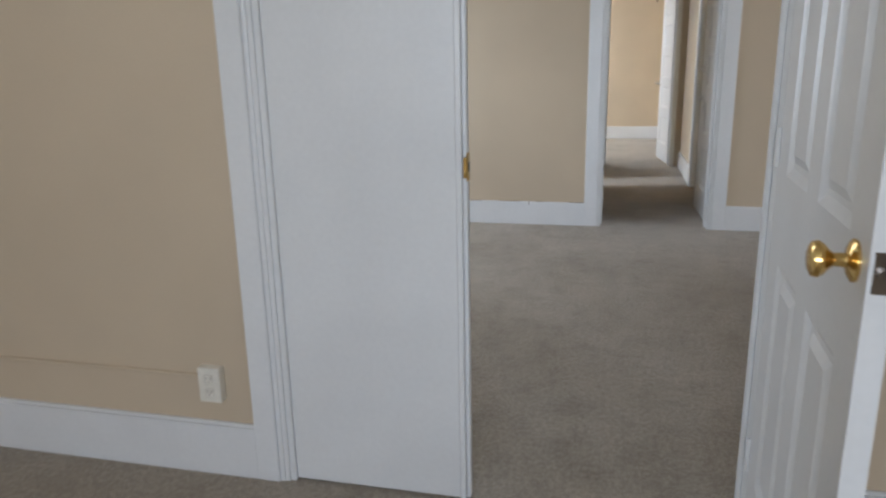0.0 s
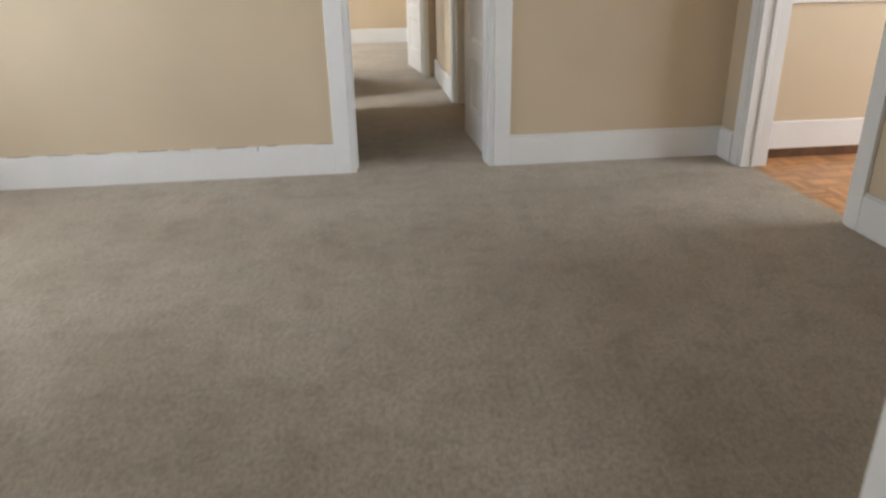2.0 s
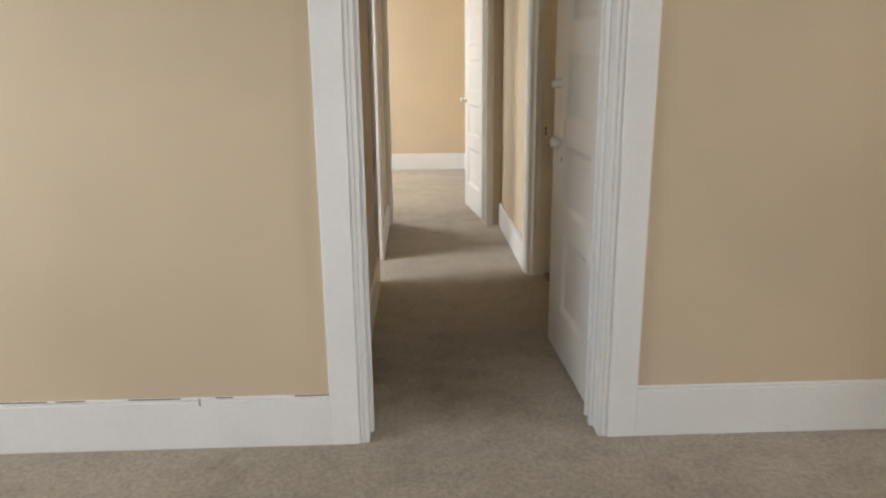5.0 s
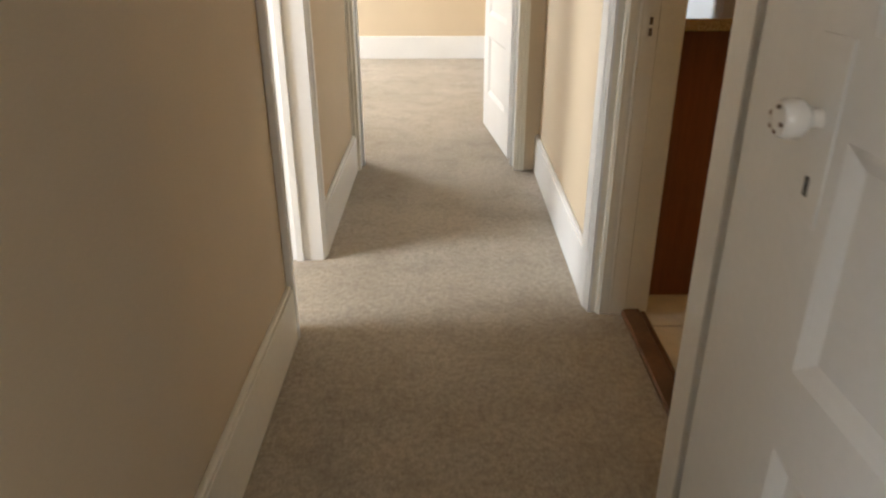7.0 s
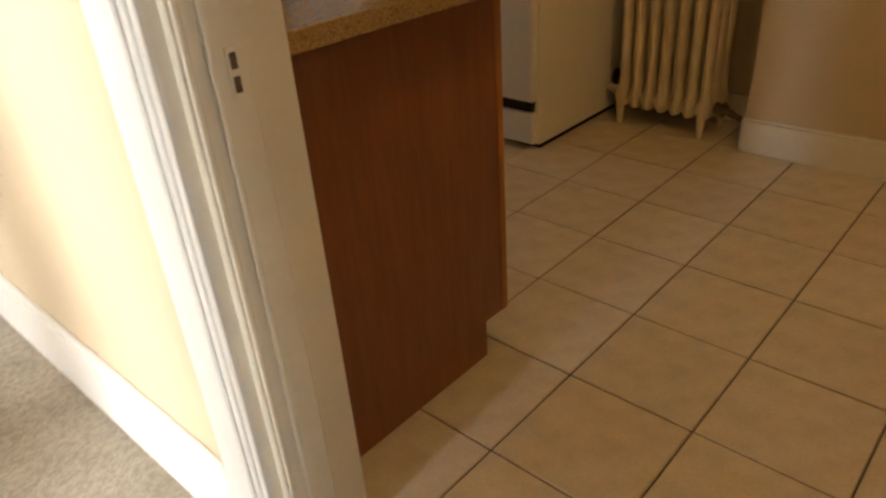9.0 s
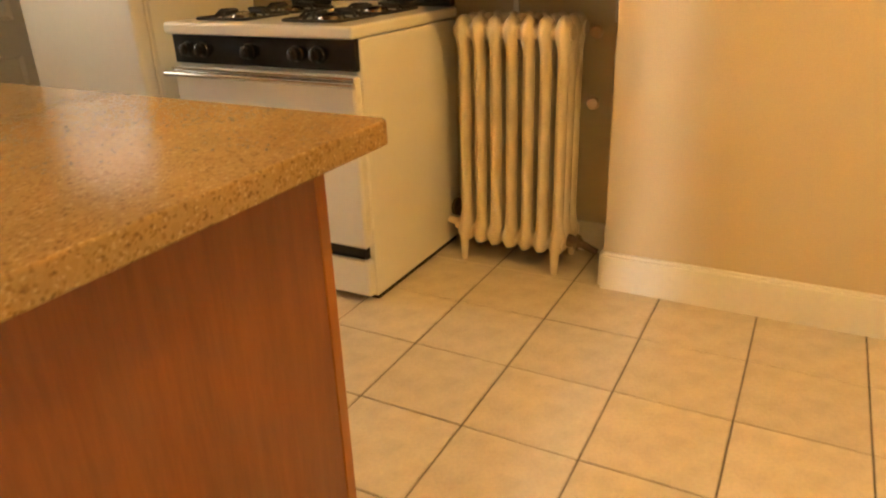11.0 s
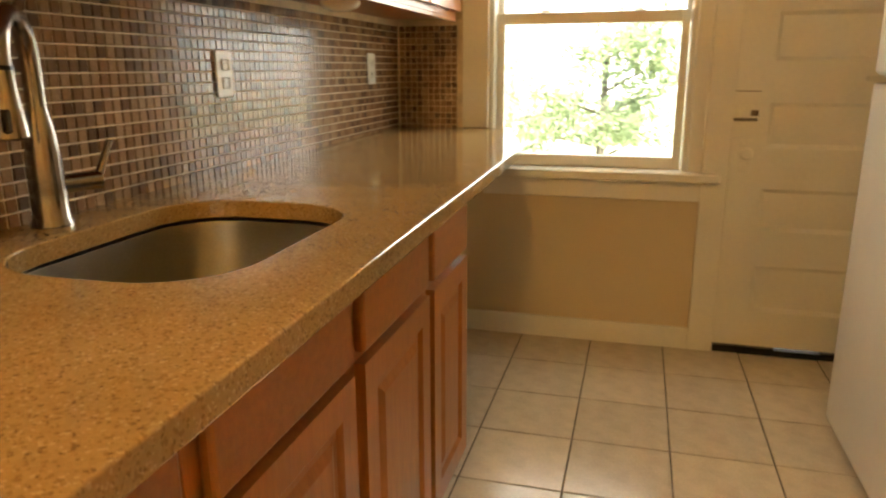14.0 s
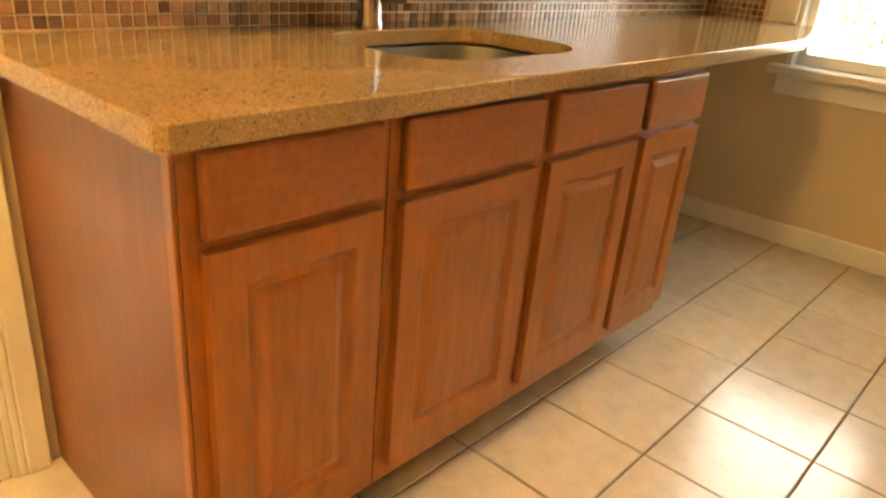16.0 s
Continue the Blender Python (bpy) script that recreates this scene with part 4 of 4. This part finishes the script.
pts += [(2 * R * dx, 2 * R * dy, 0.264)]
bm = bmesh.new()
tube(bm, pts, [0.016] * len(pts))
part("neck", bm, STEEL, fau, "", True)
bm = bmesh.new()
lathe(bm, [(0.0175, 0.0), (0.018, -0.025), (0.021, -0.05), (0.026, -0.085), (0.027, -0.10), (0.022, -0.103)], pose(2 * R * dx, 2 * R * dy, 0.263), 18)
spray = part("spray_head", bm, STEEL, fau, "", True)
bm = bmesh.new()
lathe(bm, [(0.0182, 0.002), (0.0182, -0.004)], pose(2 * R * dx, 2 * R * dy, 0.263), 18)
part("collar", bm, BLACK, spray)
part("button", boxes((2 * R * dx + 0.010, 2 * R * dy - 0.024, 0.17, 2 * R * dx + 0.022, 2 * R * dy - 0.012, 0.205), bevel=0.003), BLACK, spray)
bm = bmesh.new()
cyl(bm, (0.010, 0.016, 0.068), (0.045, 0.074, 0.070), 0.0165, n=14)
h = part("handle_stem", bm, STEEL, fau, "", True)
bm = bmesh.new()
cyl(bm, (0.044, 0.072, 0.080), (0.056, 0.094, 0.138), 0.008, 0.006, 12)
part("lever", bm, STEEL, h, "", True)

# outlets over the worktop
for y, z in ((8.25, 1.165), (9.413, 1.145), (10.44, 1.155)):
    outlet(pose(XK + 0.013, y, z, 0, 0, 90), "ivory wall outlet set in the mosaic backsplash")

# ---- upper cabinets ----


def upper_unit(y0, y1, label):
    c = thing("wall_cabinet", pose(0, 0, 0), label, "cabinet", "wall cabinets over the worktop")
    part("carcass", boxes((XK + 0.012, y0 + 0.001, 1.352, 1.262, y1 - 0.001, 2.10), bevel=0.001), WOOD_FLAT, c)
    part("light_rail", boxes((1.245, y0 + 0.001, 1.338, 1.262, y1 - 0.001, 1.3515), bevel=0.001), WOOD_FLAT, c)
    half = (y1 - y0) / 2
    for k in range(2):
        bm = bmesh.new()
        w, h = half - 0.02, 0.70
        panelled(bm, w, h, 0.02, [(0.052, 0.052, w - 0.052, h - 0.052)], 0.008, 0.010, 0.018, both=False)
        d = part("door", bm, WOOD, c)
        d.matrix_basis = pose(1.2845, y0 + 0.01 + k * half, 1.375, 0, 0, 90)
    return c


for y0, y1 in ((8.03, 8.92), (8.92, 9.81), (9.81, 10.70)):
    upper_unit(y0, y1, "honey maple wall cabinet with two raised-panel doors")
puck = thing("puck_light", pose(1.12, 9.86, 1.352), "white dome light under the wall cabinet", "light")
bm = bmesh.new()
lathe(bm, [(0.06, 0), (0.06, -0.008), (0.052, -0.02), (0.03, -0.03), (0.004, -0.033)], None, 20)
part("dome", bm, PORCELAIN, puck, "", True)

# ---- gas stove ----
st = thing("gas_stove", pose(2.61, 8.628, 0), "white enamel gas range with black control panel and iron grates", "stove")
SW, SDP = 0.74, 0.66     # width along y, depth along x
part("body", boxes((0.03, 0.0, 0.02, SDP, SW, 0.862), bevel=0.004), ENAMEL, st)
part("plinth", boxes((0.05, 0.01, 0.0, SDP - 0.02, SW - 0.01, 0.022)), BLACK, st)
bm = bmesh.new()
box(bm, -0.018, -0.006, 0.864, SDP + 0.005, SW + 0.006, 0.902, bevel=0.009, segments=2)
top = part("cooktop", bm, ENAMEL, st)
part("control_panel", boxes((0.006, 0.004, 0.770, 0.0295, SW - 0.004, 0.8635), bevel=0.002), BLACK, st, "glossy black control panel")
for y in (0.135, 0.215, 0.405, 0.60, 0.665):
    bm = bmesh.new()
    lathe(bm, [(0.026, 0), (0.026, 0.005), (0.021, 0.009), (0.0195, 0.028), (0.014, 0.031)], pose(0.006, y, 0.816) @ Matrix.Rotation(radians(-90), 4, "Y"), 18)
    box(bm, -0.030, y - 0.004, 0.799, -0.018, y + 0.004, 0.833, bevel=0.002)
    part("knob", bm, BLACK, st, "black control knob", True)
dr = part("oven_door", boxes((-0.012, 0.003, 0.205, 0.0295, SW - 0.003, 0.757), bevel=0.008), ENAMEL, st)
bm = bmesh.new()
cyl(bm, (-0.036, -0.01, 0.738), (-0.036, SW + 0.01, 0.738), 0.0085, n=12)
for y in (0.05, SW - 0.05):
    cyl(bm, (-0.036, y, 0.738), (-0.011, y, 0.738), 0.006, n=8)
part("handle", bm, CHROME, dr, "chrome bar handle", True)
part("door_trim", boxes((-0.016, 0.003, 0.742, -0.0125, SW - 0.003, 0.757), bevel=0.001), CHROME, dr)
dw = part("drawer", boxes((-0.008, 0.003, 0.03, 0.0295, SW - 0.003, 0.158), bevel=0.007), ENAMEL, st)
part("drawer_slot", boxes((0.004, 0.02, 0.160, 0.0290, SW - 0.02, 0.203)), BLACK, st, "black finger slot above the drawer")
part("drawer_lip", boxes((-0.009, 0.02, 0.1585, 0.012, SW - 0.02, 0.166), bevel=0.002), CHROME, st)
for cx in (0.16, 0.42):
    for cy in (0.19, 0.55):
        bm = bmesh.new()
        lathe(bm, [(0.075, 0.9025), (0.072, 0.9035), (0.045, 0.9035), (0.043, 0.914), (0.030, 0.918), (0.004, 0.918)], pose(cx, cy, 0), 20)
        part("burner", bm, STEEL, st, "aluminium gas burner", True)
        bm = bmesh.new()
        gx, gy, zt = 0.118, 0.108, 0.927
        ring = rounded_rect(cx - gx, cx + gx, cy - gy, cy + gy, 0.02, 4)
        for (xa, ya), (xb, yb) in zip(ring, ring[1:] + ring[:1]):
            cyl(bm, (xa, ya, 0.9085), (xb, yb, 0.9085), 0.0045, n=6)
        for sx, sy in ((1, 0), (-1, 0), (0, 1), (0, -1)):
            ex, ey = cx + sx * gx, cy + sy * gy
            ix, iy = cx + sx * 0.034, cy + sy * 0.034
            for off in (-0.011, 0.011):
                ox, oy = off * abs(sy), off * abs(sx)
                cyl(bm, (ex + ox * 1.8, ey + oy * 1.8, 0.909), (ex + ox - sx * 0.02, ey + oy - sy * 0.02, zt), 0.005, n=6)
                cyl(bm, (ex + ox - sx * 0.02, ey + oy - sy * 0.02, zt), (ix + ox * 0.5, iy + oy * 0.5, zt), 0.0052, n=6)
            box(bm, min(ex - sx * 0.045, ix) - 0.011 * abs(sy), min(ey - sy * 0.045, iy) - 0.011 * abs(sx), zt - 0.004, max(ex - sx * 0.045, ix) + 0.011 * abs(sy), max(ey - sy * 0.045, iy) + 0.011 * abs(sx), zt + 0.006, bevel=0.002)
        part("grate", bm, IRON, st, "black cast iron pan grate")
part("backguard", boxes((SDP - 0.025, 0.01, 0.903, SDP + 0.02, SW - 0.01, 1.32), (SDP - 0.05, 0.02, 1.02, SDP - 0.025, SW - 0.02, 1.31), bevel=0.005), BLACK, st, "tall black splash back")
bm = bmesh.new()
box(bm, SDP - 0.105, 0.25, 0.902, SDP - 0.03, 0.49, 0.912, bevel=0.003)
for k in range(4):
    box(bm, SDP - 0.098 + k * 0.016, 0.262, 0.912, SDP - 0.090 + k * 0.016, 0.478, 0.925, bevel=0.002)
part("vent", bm, ENAMEL, st, "slotted white oven vent")
bm = bmesh.new()
cyl(bm, (0.62, -0.012, 0.15), (0.62, 0.0, 0.15), 0.035, n=14)
cyl(bm, (0.62, -0.03, 0.12), (0.62, -0.012, 0.15), 0.016, n=10)
part("gas_cock", bm, RUST, st, "rusty gas fitting")

# ---- refrigerator ----
fr = thing("refrigerator", pose(2.652, 9.578, 0), "white top-freezer refrigerator with a chrome-edged handle", "refrigerator")
FW, FDP, FH = 0.62, 0.63, 1.60
part("cabinet", boxes((0.072, 0.0, 0.05, FDP, FW, FH), bevel=0.008), ENAMEL, fr)
part("base_grille", boxes((0.07, 0.01, 0.008, FDP - 0.05, FW - 0.01, 0.05)), BLACK, fr)
for y in (0.05, FW - 0.05):
    bm = bmesh.new()
    cyl(bm, (0.09, y, 0.0), (0.09, y, 0.015), 0.02, n=10)
    part("foot", bm, BLACK, fr)
part("gasket", boxes((0.062, 0.006, 0.06, 0.072, FW - 0.006, FH - 0.006)), CREAM, fr)
bm = bmesh.new()
box(bm, 0.0, 0.0, 0.03, 0.062, FW, 1.105, bevel=0.016, segments=3)
fd = part("door", bm, ENAMEL, fr, "white enamel refrigerator door")
part("door_cap", boxes((0.002, 0.01, 1.085, 0.06, FW - 0.01, 1.112), bevel=0.004), ENAMEL, fd)
bm = bmesh.new()
box(bm, 0.0, 0.0, 1.135, 0.062, FW, FH, bevel=0.016, segments=3)
fz = part("freezer_door", bm, ENAMEL, fr)
part("handle", boxes((-0.02, 0.02, 1.116, 0.02, FW - 0.005, 1.133), bevel=0.004), CHROME, fz, "chrome handle strip")
part("hinge", boxes((-0.006, 0.0, 1.108, 0.05, 0.05, 1.134), bevel=0.003), STEEL, fr)
bm = bmesh.new()
cyl(bm, (-0.0015, 0.045, 0.62), (0.002, 0.045, 0.62), 0.006, n=10)
part("screw", bm, STEEL, fd)

# ---- radiator ----
rad = thing("radiator", pose(3.14, 8.133, 0), "cream painted cast iron column radiator under a shelf", "radiator")
NS, PITCH = 7, 0.0595


def column_section():
    """One radiator section: a straight flattened tube between a broad domed hub above and a scalloped hub below."""
    bm = bmesh.new()
    for x in (-0.025, 0.05, 0.12):
        m = Matrix.Translation((x, 0, 0)) @ Matrix.Diagonal((1.6, 0.93, 1, 1))
        lathe(bm, [(0.004, 0.072), (0.020, 0.078), (0.029, 0.10), (0.0295, 0.13), (0.0225, 0.165), (0.0195, 0.20), (0.0195, 0.5), (0.0195, 0.81), (0.0235, 0.835), (0.0298, 0.862), (0.0302, 0.892), (0.022, 0.918), (0.011, 0.93), (0.003, 0.933)], m, 14)
    for z, r in ((0.115, 0.030), (0.878, 0.032)):
        for x in (-0.025, 0.12):
            cyl(bm, (x, -PITCH / 2, z), (x, PITCH / 2, z), r * 0.85, n=14)
        box(bm, -0.025, -0.012, z - r * 0.7, 0.12, 0.012, z + r * 0.7, bevel=0.004)
    return bm


for k in range(NS):
    s = part("section", column_section(), RADIATOR, rad, "", True)
    s.matrix_basis = pose(0, (k + 0.5) * PITCH, 0) @ Matrix.Diagonal((1, 1, 0.955, 1))
for y in (0.5 * PITCH, (NS - 0.5) * PITCH):
    for x in (-0.05, 0.14):
        bm = bmesh.new()
        cyl(bm, (x * 1.05, y, 0.0), (x, y, 0.11), 0.011, 0.019, 10)
        part("leg", bm, RADIATOR, rad, "", True)
bm = bmesh.new()
cyl(bm, (0.005, 0.0, 0.115), (0.005, -0.05, 0.11), 0.024, 0.018, 14)
cyl(bm, (0.005, -0.045, 0.11), (0.005, -0.11, 0.085), 0.015, 0.012, 12)
cyl(bm, (0.005, -0.03, 0.112), (0.005, -0.04, 0.111), 0.032, n=6)
part("valve", bm, RUST, rad, "corroded end valve", True)
bm = bmesh.new()
cyl(bm, (0.005, NS * PITCH, 0.115), (0.005, NS * PITCH + 0.06, 0.13), 0.014, n=12)
cyl(bm, (0.005, NS * PITCH + 0.01, 0.115), (0.005, NS * PITCH + 0.025, 0.118), 0.026, n=6)
part("supply_pipe", bm, RADIATOR, rad, "", True)

sh = thing("wall_shelf", pose(0, 0, 0), "cream painted shelf board fixed above the radiator", "shelf")
part("board", boxes((3.01, YC + 0.002, 0.975, XR - 0.001, 8.62, 0.999), bevel=0.002), CREAM, sh)
for y in (8.05, 8.42):
    bm = boxes((3.18, y - 0.01, 0.957, XR - 0.001, y + 0.01, 0.975), (XR - 0.012, y - 0.01, 0.85, XR - 0.001, y + 0.01, 0.957), bevel=0.001)
    part("bracket", bm, CREAM, sh)
gj = thing("glass_dish", pose(3.05, 8.03, 0.999), "small clear glass dish on the shelf's end", "dish")
bm = bmesh.new()
lathe(bm, [(0.03, 0), (0.038, 0.004), (0.042, 0.035), (0.040, 0.035), (0.036, 0.006), (0.004, 0.005)], None, 18)
part("bowl", bm, GLASS, gj, "", True)
for z in (0.82, 0.578):
    pg = thing("wall_peg", pose(XR, 8.115, z), "round peach-painted wooden peg on the niche wall", "peg", "pegs in the niche")
    bm = bmesh.new()
    lathe(bm, [(0.012, 0), (0.011, -0.018), (0.021, -0.026), (0.023, -0.036), (0.018, -0.044), (0.004, -0.046)], Matrix.Rotation(radians(90), 4, "Y"), 16)
    part("knob", bm, PEG, pg, "", True)

# ---- pieces of floors and walls ----


def shared(name, bm, mat):
    me = bpy.data.meshes.new(name)
    bmesh.ops.recalc_face_normals(bm, faces=bm.faces)
    bm.to_mesh(me)
    bm.free()
    me.materials.append(mat)
    return me


def piece(name, me, m, parent):
    ob = new(name, me)
    ob.parent = parent
    ob.matrix_basis = m
    return ob


PX, PY = 0.302, 0.302
tile_mesh = shared("floor_tile", boxes((0.0022, 0.0022, -0.012, PX - 0.0022, PY - 0.0022, 0.0), bevel=0.0022), TILE)
rng = random.Random(3)
for i in range(-5, 2):
    for j in range(-7, 9):
        x, y = 2.758 + i * PX, 8.08 + j * PY
        if y > YN or x > XR:
            continue
        piece("floor_tile", tile_mesh, pose(x, y, rng.uniform(-0.0006, 0.0), rng.uniform(-0.06, 0.06), rng.uniform(-0.06, 0.06)), floor_kitchen)

cut_mesh = shared("floor_tile", boxes((0.0, 0.0022, -0.012, 0.269, PY - 0.0022, 0.0), bevel=0.0022), TILE)
for j in range(-7, 9):
    piece("floor_tile", cut_mesh, pose(0.9765, 8.08 + j * PY, -0.0004), floor_kitchen)

strip_meshes = [shared("parquet_strip", boxes((0.0004, 0.0004, -0.011, 0.1516, 0.0300, 0.0), bevel=0.0006), PARQUET)]
B = 0.152
for i in range(6):
    for j in range(8):
        x0, y0 = XE + 0.062 + i * B, 4.55 + j * B
        for k in range(5):
            m = pose(x0, y0 + k * B / 5, -0.001) if (i + j) % 2 else pose(x0 + B - k * B / 5, y0, -0.001, 0, 0, 90)
            piece("parquet_strip", strip_meshes[0], m, floor_dining)

# mosaic backsplash
MP = 0.0255
splash = structure("backsplash", boxes((XK, 7.99, CT + 0.001, XK + 0.008, YN - 0.001, 1.351), (XK + 0.0085, YN - 0.008, CT + 0.001, WX0 - 0.114, YN, 1.351)), MOSAIC_GROUT, "glossy brown glass mosaic backsplash with tan grout", "backsplash")
mosaic_mesh = shared("mosaic_tile", boxes((0, -0.0112, -0.0112, 0.0035, 0.0112, 0.0112), bevel=0.0012), MOSAIC_PIECE)
verts, faces = [], []


def field_tile(c, u, n):
    """A small pillow-edged tile in the joined field."""
    i = len(verts)
    a, e = 0.0112, 0.0100
    z = Vector((0, 0, 1))
    for s, d in ((a, 0.0), (e, 0.0035)):
        for p, q in ((-1, -1), (1, -1), (1, 1), (-1, 1)):
            verts.append(c + u * (p * s) + z * (q * s) + n * d)
    faces.append((i + 4, i + 5, i + 6, i + 7))
    for k in range(4):
        faces.append((i + k, i + (k + 1) % 4, i + 4 + (k + 1) % 4, i + 4 + k))


count = 0
rows = int((1.345 - CT) / MP)
for r in range(rows):
    z = CT + 0.016 + r * MP
    for c in range(int((YN - 8.0) / MP)):
        y = 8.005 + c * MP
        if 8.30 < y < 8.76 and count < 300:
            piece("mosaic_tile", mosaic_mesh, pose(XK + 0.0075, y, z, rng.uniform(-0.6, 0.6), rng.uniform(-0.5, 0.5), rng.uniform(-0.7, 0.7)), splash)
            count += 1
        else:
            field_tile(Vector((XK + 0.008, y, z)), Vector((0, 1, 0)), Vector((1, rng.uniform(-0.02, 0.02), rng.uniform(-0.02, 0.02))))
    for c in range(int((WX0 - 0.118 - XK - 0.02) / MP)):
        x = XK + 0.028 + c * MP
        field_tile(Vector((x, YN - 0.008, z)), Vector((-1, 0, 0)), Vector((rng.uniform(-0.02, 0.02), -1, rng.uniform(-0.02, 0.02))))
me = bpy.data.meshes.new("mosaic_field")
me.from_pydata(verts, [], faces)
me.materials.append(MOSAIC_FIELD)
field = new("mosaic_field", me)
field.parent = splash
tagged(field, kind="stuff")
